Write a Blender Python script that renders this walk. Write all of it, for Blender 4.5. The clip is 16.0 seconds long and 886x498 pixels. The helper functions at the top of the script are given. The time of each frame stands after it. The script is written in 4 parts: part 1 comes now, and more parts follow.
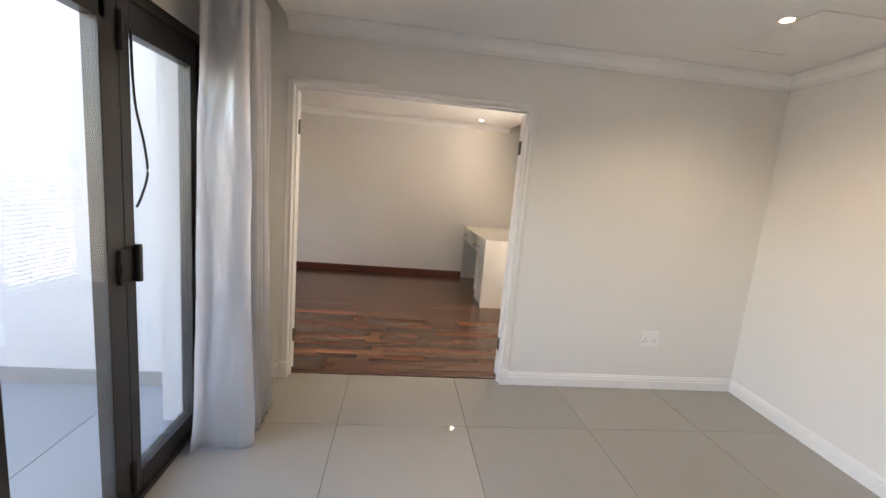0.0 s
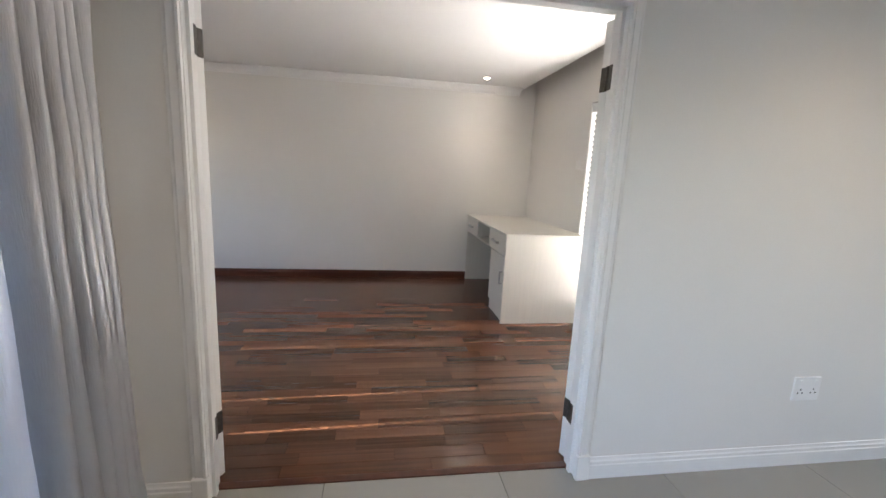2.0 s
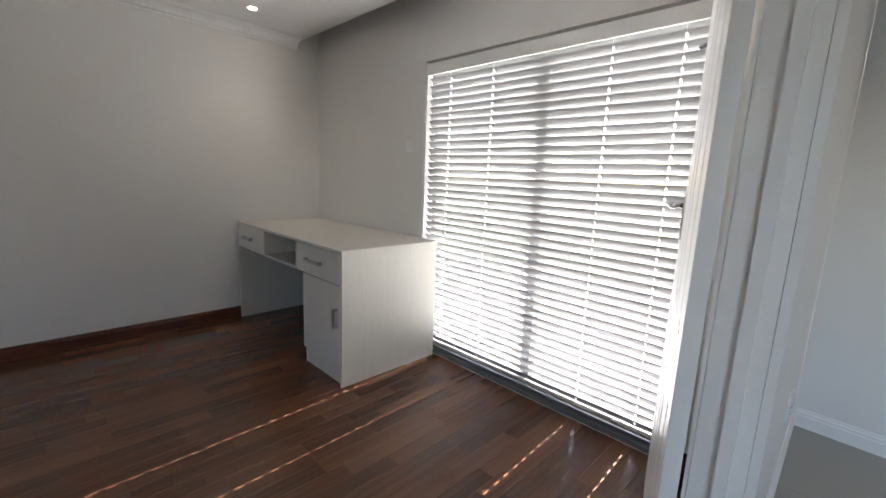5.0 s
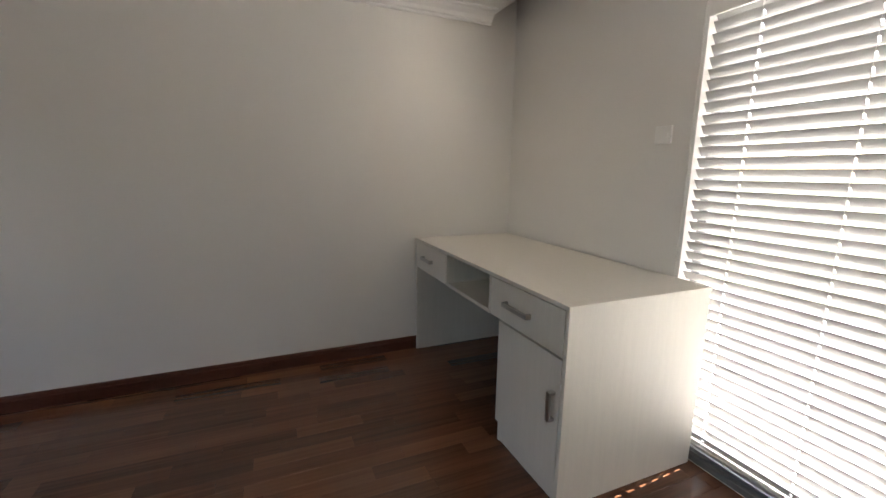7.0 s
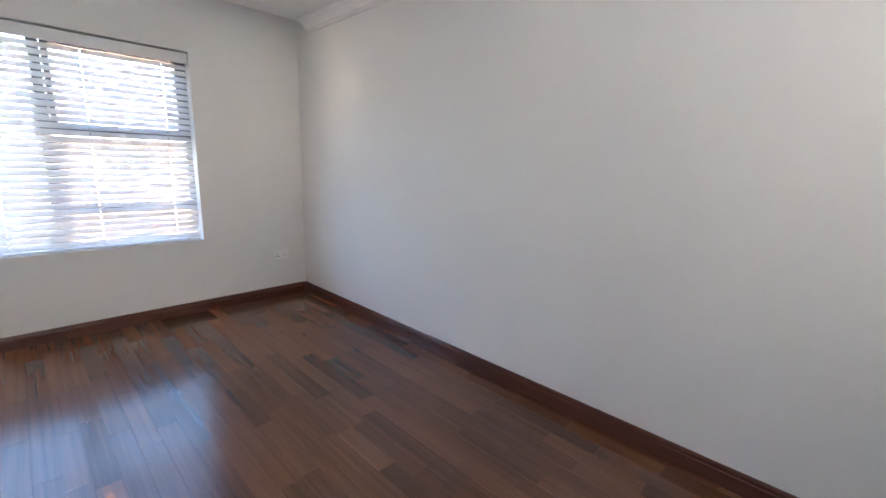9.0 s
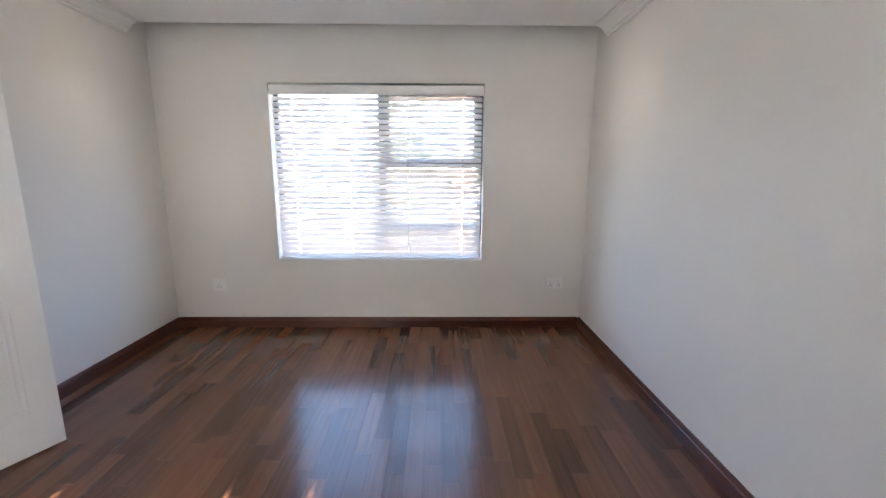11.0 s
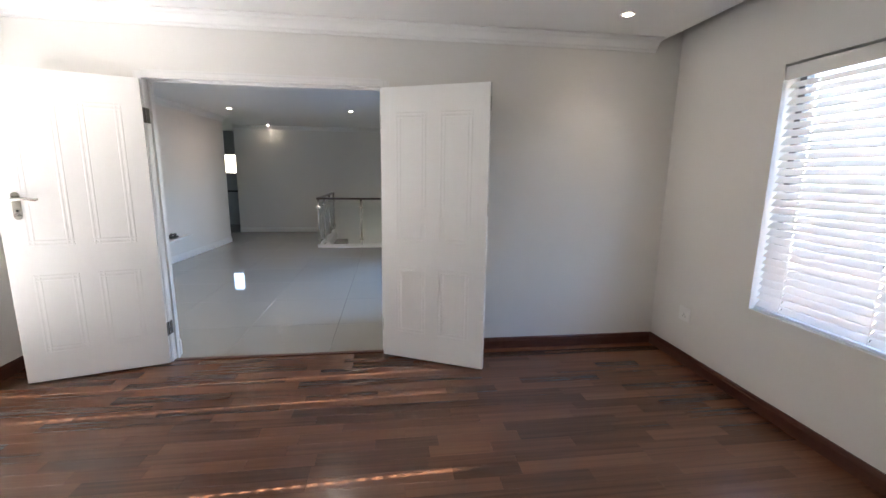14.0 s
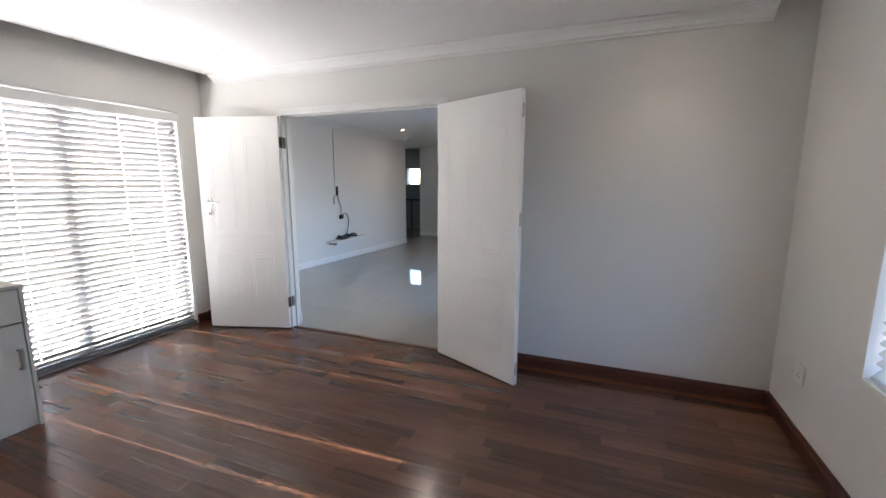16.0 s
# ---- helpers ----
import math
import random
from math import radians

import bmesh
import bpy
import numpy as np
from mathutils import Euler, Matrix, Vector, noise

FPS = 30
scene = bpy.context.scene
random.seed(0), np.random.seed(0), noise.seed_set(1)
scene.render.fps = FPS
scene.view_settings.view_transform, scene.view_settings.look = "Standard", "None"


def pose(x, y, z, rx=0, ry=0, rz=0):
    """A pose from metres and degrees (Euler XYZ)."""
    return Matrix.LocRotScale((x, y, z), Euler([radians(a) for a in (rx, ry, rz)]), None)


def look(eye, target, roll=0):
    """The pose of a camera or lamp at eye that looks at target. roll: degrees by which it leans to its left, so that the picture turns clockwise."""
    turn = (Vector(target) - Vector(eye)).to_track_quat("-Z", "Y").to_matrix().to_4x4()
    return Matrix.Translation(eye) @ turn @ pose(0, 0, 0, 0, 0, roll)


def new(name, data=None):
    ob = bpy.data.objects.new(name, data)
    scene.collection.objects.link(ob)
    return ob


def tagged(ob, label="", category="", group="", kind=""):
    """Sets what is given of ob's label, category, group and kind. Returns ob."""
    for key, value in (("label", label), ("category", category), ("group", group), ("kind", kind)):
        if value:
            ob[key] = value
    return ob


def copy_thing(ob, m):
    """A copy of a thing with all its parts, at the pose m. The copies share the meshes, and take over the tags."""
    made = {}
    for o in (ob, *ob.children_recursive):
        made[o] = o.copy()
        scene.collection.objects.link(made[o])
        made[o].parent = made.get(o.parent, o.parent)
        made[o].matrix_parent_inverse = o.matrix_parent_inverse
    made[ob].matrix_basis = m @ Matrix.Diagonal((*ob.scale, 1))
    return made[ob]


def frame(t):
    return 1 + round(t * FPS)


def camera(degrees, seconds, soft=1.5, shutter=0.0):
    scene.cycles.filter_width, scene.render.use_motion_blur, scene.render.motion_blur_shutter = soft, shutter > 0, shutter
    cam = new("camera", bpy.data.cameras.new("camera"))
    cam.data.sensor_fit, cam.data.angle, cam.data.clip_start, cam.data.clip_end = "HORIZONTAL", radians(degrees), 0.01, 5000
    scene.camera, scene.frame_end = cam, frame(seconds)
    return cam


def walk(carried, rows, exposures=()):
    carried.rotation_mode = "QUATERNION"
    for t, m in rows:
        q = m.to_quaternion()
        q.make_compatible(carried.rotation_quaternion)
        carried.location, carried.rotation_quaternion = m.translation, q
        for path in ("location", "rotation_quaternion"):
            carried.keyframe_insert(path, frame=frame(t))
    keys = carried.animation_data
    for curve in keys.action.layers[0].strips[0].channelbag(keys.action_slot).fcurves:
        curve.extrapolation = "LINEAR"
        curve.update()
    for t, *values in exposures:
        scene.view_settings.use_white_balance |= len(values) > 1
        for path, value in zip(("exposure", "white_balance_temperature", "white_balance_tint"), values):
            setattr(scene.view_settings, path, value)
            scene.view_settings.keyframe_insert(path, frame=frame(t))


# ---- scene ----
cam = camera(94.2, 16.0)
PATH = [
    (0, (-0.005, 0.128, 1.494), (0.219, 2.091, 1.187), 4.9),
    (0.5, (-0.052, 0.4, 1.46), (0.174, 2.367, 1.178), 5.2),
    (1, (-0.063, 0.723, 1.434), (0.146, 2.691, 1.149), 4.4),
    (1.5, (-0.038, 1.104, 1.411), (0.21, 3.064, 1.103), 3.5),
    (2, (-0.078, 1.477, 1.386), (0.232, 3.42, 1.024), 2.9),
    (2.5, (-0.078, 1.814, 1.363), (0.274, 3.741, 0.957), 2.2),
    (3, (-0.119, 2.099, 1.406), (0.332, 3.994, 0.951), 2.2),
    (3.5, (-0.148, 2.386, 1.367), (0.66, 4.165, 0.94), 3.6),
    (5.8, (-0.19, 3.329, 1.315), (1.266, 4.657, 0.973), 1.6),
    (6, (-0.155, 3.426, 1.315), (1.23, 4.827, 0.97), 1.6),
    (6.5, (-0.052, 3.679, 1.328), (1.072, 5.293, 0.967), 1.3),
    (7, (0.086, 3.944, 1.344), (0.86, 5.751, 0.976), 0.8),
    (7.5, (0.297, 4.146, 1.333), (0.643, 6.073, 0.926), 1.2),
    (8, (0.543, 4.382, 1.32), (0.32, 6.323, 0.894), 1.8),
    (8.5, (0.681, 4.644, 1.362), (-0.156, 6.401, 0.901), 1.5),
    (9, (0.745, 4.852, 1.3), (-0.617, 6.261, 0.9), 1.8),
    (9.5, (0.822, 5.011, 1.308), (-0.878, 5.992, 0.922), 0.8),
    (11.8, (0.169, 5.924, 1.408), (-1.71, 5.333, 1.067), 0.8),
    (12, (0.1, 6.05, 1.403), (-1.707, 5.259, 1.072), 0.9),
    (12.5, (-0.015, 6.286, 1.417), (-1.545, 5.039, 1.088), 1.1),
    (13, (-0.199, 6.34, 1.42), (-1.352, 4.74, 1.085), 1.2),
    (13.5, (-0.495, 6.348, 1.446), (-1.173, 4.497, 1.108), 1.2),
    (14, (-0.793, 6.384, 1.446), (-1.05, 4.434, 1.086), 0.8),
    (14.5, (-1.103, 6.374, 1.442), (-1.083, 4.403, 1.101), 0.6),
    (15, (-1.38, 6.315, 1.462), (-1.137, 4.355, 1.143), 0.3),
    (15.5, (-1.712, 6.341, 1.453), (-1.229, 4.427, 1.133), 0.0),
    (16, (-2.012, 6.333, 1.449), (-1.285, 4.498, 1.129), 0.1),
]
EXPOSURES = [(0, 4.2, 8150, 20), (1, 4.22, 8150, 20), (2, 4.1, 6700, 15), (2.6, 3.98, 6350, 14), (3.5, 3.92, 6250, 14), (6, 3.02, 6650, 13), (7, 3.42, 6950, 14), (8, 4.36, 6050, 14), (8.5, 4.52, 5900, 14), (9, 4.42, 6050, 15), (9.5, 4.28, 6150, 15), (12, 4.48, 6350, 15), (14, 4.18, 6400, 15), (16, 3.96, 6250, 14)]
walk(cam, [(t, look(eye, target, roll)) for t, eye, target, roll in PATH], EXPOSURES)

# ---- light ----
SUN_EL, SUN_AZ = radians(32.5), radians(2.1)
world = bpy.data.worlds.new("sky")
scene.world = world
world.use_nodes = True
wn = world.node_tree
sky = wn.nodes.new("ShaderNodeTexSky")
sky.sky_type, sky.sun_disc = "NISHITA", False
sky.sun_elevation, sky.sun_rotation = SUN_EL, radians(88)
wn.links.new(sky.outputs[0], wn.nodes["Background"].inputs[0])
wn.nodes["Background"].inputs[1].default_value = 0.125
sun = new("sun", bpy.data.lights.new("sun", "SUN"))
sun.data.energy, sun.data.angle, sun.data.color = 4.6, radians(0.4), (1.0, 0.97, 0.92)
sun_way = Vector((math.cos(SUN_EL) * math.cos(SUN_AZ), math.cos(SUN_EL) * math.sin(SUN_AZ), math.sin(SUN_EL)))
sun.matrix_world = look(sun_way * 30, (0, 0, 0))

# the sky's light in the glazed openings
def opening_light(name, at, target, wide, high, watts, colour):
    o = new(name, bpy.data.lights.new(name, "AREA"))
    o.data.shape, o.data.size, o.data.size_y, o.data.energy, o.data.color = "RECTANGLE", wide, high, watts, colour
    o.matrix_world = look(at, target)
    return o
opening_light("sky_in_sliding_door", (2.000, 4.365, 1.08), (0, 4.365, 1.08), 1.72, 1.98, 3.4, (1.0, 0.97, 0.93))
for nm, at, to, w_, h_ in (("sky_in_west_window", (-3.27, 5.01, 1.36), (0, 5.01, 1.36), 1.76, 1.46), ("sky_in_folding_door", (-1.24, 0.95, 1.06), (0, 0.95, 1.06), 3.05, 2.1)):
    opening_light(nm, at, to, w_, h_, 1.0, (1, 1, 1)).data.cycles.is_portal = True

LAMPS = [(1.11, 6.35), (-2.35, 6.37), (1.11, 3.68), (-2.34, 3.66), (1.91, 2.22), (-0.15, 2.20), (1.86, -1.26), (-0.15, -1.17), (1.93, -3.75)]
CEIL, DOOR_LINE = 2.48, 3.1
for lx, ly in LAMPS:
    spot = new("downlight_beam", bpy.data.lights.new("downlight_beam", "SPOT"))
    spot.data.energy, spot.data.spot_size, spot.data.spot_blend = 0.8 if ly > DOOR_LINE else (2.4 if ly > 0 else (1.4 if ly > -3 else 0.05)), radians(112 if ly > DOOR_LINE else 140), 1.0
    spot.data.color, spot.data.shadow_soft_size = (1.0, 0.87, 0.72), 0.03
    spot.location = (lx, ly, CEIL - 0.012)

# ---- materials ----
def material(name, base, rough=0.5, metal=0.0, var=0.06, scale=6.0, fine=60.0, bump=0.0, stretch=(1, 1, 1), spec=0.5, rough_var=0.05):
    m = bpy.data.materials.new(name)
    m.use_nodes = True
    nt = m.node_tree
    b = nt.nodes["Principled BSDF"]
    b.inputs["Roughness"].default_value, b.inputs["Metallic"].default_value = rough, metal
    b.inputs["Specular IOR Level"].default_value = spec
    tc, mp = nt.nodes.new("ShaderNodeTexCoord"), nt.nodes.new("ShaderNodeMapping")
    mp.inputs["Scale"].default_value = stretch
    nt.links.new(tc.outputs["Object"], mp.inputs["Vector"])
    big, small = nt.nodes.new("ShaderNodeTexNoise"), nt.nodes.new("ShaderNodeTexNoise")
    for n, s, d in ((big, scale, 4), (small, fine, 3)):
        n.inputs["Scale"].default_value, n.inputs["Detail"].default_value = s, d
        nt.links.new(mp.outputs[0], n.inputs["Vector"])
    add = nt.nodes.new("ShaderNodeMath")
    add.operation = "ADD"
    nt.links.new(big.outputs[0], add.inputs[0])
    nt.links.new(small.outputs[0], add.inputs[1])
    ramp = nt.nodes.new("ShaderNodeMapRange")
    ramp.inputs["From Min"].default_value, ramp.inputs["From Max"].default_value = 0.6, 1.4
    ramp.inputs["To Min"].default_value, ramp.inputs["To Max"].default_value = 1 - var, 1 + var
    nt.links.new(add.outputs[0], ramp.inputs["Value"])
    mul = nt.nodes.new("ShaderNodeVectorMath")
    mul.operation = "MULTIPLY"
    mul.inputs[0].default_value = base
    nt.links.new(ramp.outputs[0], mul.inputs[1])
    nt.links.new(mul.outputs[0], b.inputs["Base Color"])
    rr = nt.nodes.new("ShaderNodeMapRange")
    rr.inputs["To Min"].default_value, rr.inputs["To Max"].default_value = max(rough - rough_var, 0.02), rough + rough_var
    nt.links.new(big.outputs[0], rr.inputs["Value"])
    nt.links.new(rr.outputs[0], b.inputs["Roughness"])
    if bump:
        bp = nt.nodes.new("ShaderNodeBump")
        bp.inputs["Strength"].default_value, bp.inputs["Distance"].default_value = bump, 0.002
        nt.links.new(small.outputs[0], bp.inputs["Height"])
        nt.links.new(bp.outputs[0], b.inputs["Normal"])
    return m


def piece_material(name, low, high, rough, island=False, grain=True, stretch=(0.45, 20, 20), coat=0.0, rough_var=0.04):
    """Planks and tiles: the colour differs from piece to piece."""
    m = bpy.data.materials.new(name)
    m.use_nodes = True
    nt = m.node_tree
    b = nt.nodes["Principled BSDF"]
    b.inputs["Specular IOR Level"].default_value = 0.6 if grain else 0.5
    b.inputs["Coat Weight"].default_value, b.inputs["Coat Roughness"].default_value = coat, 0.12
    if island:
        rnd = nt.nodes.new("ShaderNodeNewGeometry").outputs["Random Per Island"]
    else:
        rnd = nt.nodes.new("ShaderNodeObjectInfo").outputs["Random"]
    tc = nt.nodes.new("ShaderNodeTexCoord")
    shift = nt.nodes.new("ShaderNodeVectorMath")
    shift.operation = "MULTIPLY_ADD"
    shift.inputs[1].default_value = (17.0, 31.0, 11.0)
    nt.links.new(rnd, shift.inputs[0])
    nt.links.new(tc.outputs["Object"], shift.inputs[2])
    mp = nt.nodes.new("ShaderNodeMapping")
    mp.inputs["Scale"].default_value = stretch
    nt.links.new(shift.outputs[0], mp.inputs["Vector"])
    n1, n2 = nt.nodes.new("ShaderNodeTexNoise"), nt.nodes.new("ShaderNodeTexNoise")
    n1.inputs["Scale"].default_value, n1.inputs["Detail"].default_value, n1.inputs["Distortion"].default_value = 2.0, 5, 0.6
    n2.inputs["Scale"].default_value, n2.inputs["Detail"].default_value = 9.0, 4
    for n in (n1, n2):
        nt.links.new(mp.outputs[0], n.inputs["Vector"])
    mixf = nt.nodes.new("ShaderNodeMath")
    mixf.operation = "MULTIPLY_ADD"
    mixf.inputs[1].default_value = 0.55 if grain else 0.2
    nt.links.new(n1.outputs[0], mixf.inputs[0])
    sc = nt.nodes.new("ShaderNodeMath")
    sc.operation = "MULTIPLY_ADD"
    sc.inputs[1].default_value, sc.inputs[2].default_value = (0.38, -0.02) if grain else (0.5, 0.1)
    nt.links.new(rnd, sc.inputs[0])
    nt.links.new(sc.outputs[0], mixf.inputs[2])
    ad = nt.nodes.new("ShaderNodeMath")
    ad.operation = "MULTIPLY_ADD"
    ad.inputs[1].default_value = 0.22 if grain else 0.1
    nt.links.new(n2.outputs[0], ad.inputs[0])
    nt.links.new(mixf.outputs[0], ad.inputs[2])
    sub = nt.nodes.new("ShaderNodeMath")
    sub.operation, sub.inputs[1].default_value = "SUBTRACT", 0.15
    nt.links.new(ad.outputs[0], sub.inputs[0])
    mix = nt.nodes.new("ShaderNodeMix")
    mix.data_type = "RGBA"
    mix.inputs["A"].default_value, mix.inputs["B"].default_value = (*low, 1), (*high, 1)
    nt.links.new(sub.outputs[0], mix.inputs["Factor"])
    nt.links.new(mix.outputs["Result"], b.inputs["Base Color"])
    rr = nt.nodes.new("ShaderNodeMapRange")
    rr.inputs["To Min"].default_value, rr.inputs["To Max"].default_value = rough - rough_var, rough + rough_var
    nt.links.new(n2.outputs[0], rr.inputs["Value"])
    nt.links.new(rr.outputs[0], b.inputs["Roughness"])
    if grain:
        bp = nt.nodes.new("ShaderNodeBump")
        bp.inputs["Strength"].default_value, bp.inputs["Distance"].default_value = 0.03, 0.001
        nt.links.new(n2.outputs[0], bp.inputs["Height"])
        nt.links.new(bp.outputs[0], b.inputs["Normal"])
    return m


def glass_material(name, tint):
    m = bpy.data.materials.new(name)
    m.use_nodes = True
    nt = m.node_tree
    nt.nodes.remove(nt.nodes["Principled BSDF"])
    tr, gl, mx, lw = (nt.nodes.new("ShaderNode" + k) for k in ("BsdfTransparent", "BsdfGlossy", "MixShader", "LayerWeight"))
    tr.inputs[0].default_value = tint
    gl.inputs["Roughness"].default_value = 0.0
    lw.inputs["Blend"].default_value = 0.5
    power, fr = nt.nodes.new("ShaderNodeMath"), nt.nodes.new("ShaderNodeMath")
    power.operation, power.inputs[1].default_value = "POWER", 5.0
    fr.operation, fr.inputs[1].default_value, fr.inputs[2].default_value = "MULTIPLY_ADD", 0.96, 0.04
    nt.links.new(lw.outputs["Facing"], power.inputs[0])
    nt.links.new(power.outputs[0], fr.inputs[0])
    nt.links.new(fr.outputs[0], mx.inputs[0])
    nt.links.new(tr.outputs[0], mx.inputs[1])
    nt.links.new(gl.outputs[0], mx.inputs[2])
    nt.links.new(mx.outputs[0], nt.nodes["Material Output"].inputs[0])
    return m


def glow_material(name, colour, strength):
    m = bpy.data.materials.new(name)
    m.use_nodes = True
    b = m.node_tree.nodes["Principled BSDF"]
    b.inputs["Base Color"].default_value = (0.8, 0.8, 0.8, 1)
    b.inputs["Emission Color"].default_value, b.inputs["Emission Strength"].default_value = (*colour, 1), strength
    return m


def sheer(name, base, through_share, rough=0.6, weave=0.0, stretch=(1, 1, 1), metal=0.0):
    """White plastic slats and curtain cloth, which let a little light through."""
    m = material(name, base, rough, var=0.03, scale=8, fine=300 if weave else 40, bump=weave, stretch=stretch, metal=metal)
    nt = m.node_tree
    b, out = nt.nodes["Principled BSDF"], nt.nodes["Material Output"]
    tl, mx = nt.nodes.new("ShaderNodeBsdfTranslucent"), nt.nodes.new("ShaderNodeMixShader")
    tl.inputs[0].default_value = (*base, 1)
    mx.inputs[0].default_value = through_share
    nt.links.new(b.outputs[0], mx.inputs[1])
    nt.links.new(tl.outputs[0], mx.inputs[2])
    nt.links.new(mx.outputs[0], out.inputs[0])
    return m


PAINT = material("greige_wall_paint", (0.79, 0.77, 0.735), 0.55, var=0.025, scale=1.5, fine=220, bump=0.10)
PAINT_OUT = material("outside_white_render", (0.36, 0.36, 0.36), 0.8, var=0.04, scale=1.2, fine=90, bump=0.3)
CEILING = material("ceiling_white", (0.86, 0.85, 0.83), 0.7, var=0.02, scale=1.0, fine=150, bump=0.05)
WHITE = material("white_gloss_paint", (0.84, 0.83, 0.81), 0.32, var=0.015, scale=4, fine=60)
DOORW = material("white_moulded_door", (0.85, 0.84, 0.82), 0.33, var=0.015, scale=3, fine=70, bump=0.04, stretch=(6, 6, 0.5))
SKIRT = material("mahogany_skirting", (0.085, 0.026, 0.014), 0.3, var=0.35, scale=3, fine=22, bump=0.05, stretch=(1, 1, 9))
MELAMINE = material("pale_woodgrain_melamine", (0.70, 0.665, 0.60), 0.42, var=0.05, scale=5, fine=45, bump=0.03, stretch=(9, 9, 0.7))
EDGE = material("desk_edging", (0.60, 0.58, 0.54), 0.4, var=0.03)
GAP_SHADE = material("gap_shade_strip", (0.08, 0.075, 0.07), 0.7)
STEEL = material("brushed_steel", (0.50, 0.48, 0.46), 0.32, 1.0, var=0.08, scale=20, fine=120)
HINGE = material("dark_steel", (0.10, 0.09, 0.08), 0.4, 0.7, var=0.2, scale=30)
CHROME = material("satin_chrome", (0.62, 0.60, 0.57), 0.22, 1.0, var=0.04)
BRONZE = material("dark_powder_coated_aluminium", (0.022, 0.019, 0.018), 0.38, 0.0, var=0.1, scale=12, fine=150)
GREYAL = material("grey_anodised_aluminium", (0.16, 0.165, 0.175), 0.4, 0.3, var=0.08, scale=12, fine=150)
BLACK = material("black_plastic", (0.012, 0.012, 0.013), 0.4, var=0.1)
PLASTIC = material("white_plastic", (0.85, 0.84, 0.82), 0.35, var=0.02)
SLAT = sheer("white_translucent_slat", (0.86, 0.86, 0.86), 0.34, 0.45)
# the backlit grey of the east blind is put into a darker slat colour
SLAT_E = sheer("white_slat_darkened", (0.36, 0.36, 0.355), 0.02, 0.4)
CORD = material("white_cord", (0.7, 0.7, 0.7), 0.8, var=0.05)
CLOTH = sheer("silver_grey_curtain_cloth", (0.80, 0.80, 0.815), 0.05, 0.30, weave=0.6, stretch=(1, 1, 0.12), metal=0.5)
GROUT = material("dark_grout", (0.10, 0.095, 0.09), 0.9, var=0.15, scale=20)
SCREED = material("dark_underlay", (0.02, 0.012, 0.008), 0.8)
STONE = material("grey_skirting_tile", (0.17, 0.17, 0.17), 0.5, var=0.12, scale=5, fine=40)
CONCRETE = material("pale_paving", (0.56, 0.55, 0.53), 0.8, var=0.1, scale=2, fine=40, bump=0.2)
GRASS = material("garden_ground", (0.10, 0.115, 0.055), 0.95, var=0.4, scale=0.3, fine=6)
BRICK_TAN = material("tan_plaster", (0.42, 0.27, 0.19), 0.85, var=0.1, scale=0.8, fine=12)
ROOF_TILE = material("grey_roof_tile", (0.20, 0.19, 0.19), 0.8, var=0.15, scale=2, fine=25)
LEAF = material("leaf_green", (0.10, 0.12, 0.05), 0.6, var=0.5, scale=1.5, fine=12)
BARK = material("bark", (0.10, 0.075, 0.055), 0.9, var=0.3, scale=6, fine=30)
# this grey puts the dimness of the passage end into the wall colour
DIM = material("dim_passage_wall", (0.34, 0.34, 0.35), 0.6, var=0.06)
RAILWOOD = material("dark_handrail_wood", (0.05, 0.035, 0.03), 0.3, var=0.25, scale=5, fine=40, stretch=(1, 6, 6))
PLANK = piece_material("laminate_plank", (0.032, 0.013, 0.008), (0.255, 0.108, 0.054), 0.21)
PLANK_REST = piece_material("laminate_plank_rest", (0.032, 0.013, 0.008), (0.255, 0.108, 0.054), 0.21, island=True)
TILE = piece_material("polished_cream_tile", (0.31, 0.30, 0.275), (0.35, 0.335, 0.305), 0.035, grain=False, stretch=(2, 2, 2), rough_var=0.01)
PAVER = piece_material("grey_terrace_tile", (0.19, 0.20, 0.21), (0.29, 0.295, 0.30), 0.4, grain=False, stretch=(3, 3, 3))
GLASS = glass_material("window_glass", (0.97, 0.98, 0.98, 1))
GLOW = glow_material("lamp_glow", (1.0, 0.86, 0.66), 6.0)

# ---- builders ----
def box(bm, x0, x1, y0, y1, z0, z1, bevel=0.0):
    m = Matrix.Translation(((x0 + x1) / 2, (y0 + y1) / 2, (z0 + z1) / 2)) @ Matrix.Diagonal((x1 - x0, y1 - y0, z1 - z0, 1))
    vs = bmesh.ops.create_cube(bm, size=1, matrix=m)["verts"]
    if bevel:
        es = {e for v in vs for e in v.link_edges}
        bmesh.ops.bevel(bm, geom=list(es), offset=bevel, segments=2, affect="EDGES", profile=0.5)
    return bm


def boxed(*b, bevel=0.0):
    return box(bmesh.new(), *b, bevel=bevel)


def rod(bm, a, b, r, n=12, r2=None):
    a, b = Vector(a), Vector(b)
    d = b - a
    m = Matrix.Translation((a + b) / 2) @ d.to_track_quat("Z", "Y").to_matrix().to_4x4()
    bmesh.ops.create_cone(bm, cap_ends=True, segments=n, radius1=r, radius2=r if r2 is None else r2, depth=d.length, matrix=m)
    return bm


def sweep(bm, profile, start, end, out, up=(0, 0, 1)):
    """A profile of (out, up) pairs drawn from start to end, closed and capped."""
    start, end, out, up = Vector(start), Vector(end), Vector(out), Vector(up)
    rows = [[bm.verts.new(p + out * u + up * v) for u, v in profile] for p in (start, end)]
    n = len(profile)
    for i in range(n):
        j = (i + 1) % n
        bm.faces.new((rows[0][i], rows[0][j], rows[1][j], rows[1][i]))
    bm.faces.new(rows[0][::-1])
    bm.faces.new(rows[1])
    bmesh.ops.recalc_face_normals(bm, faces=bm.faces)
    return bm


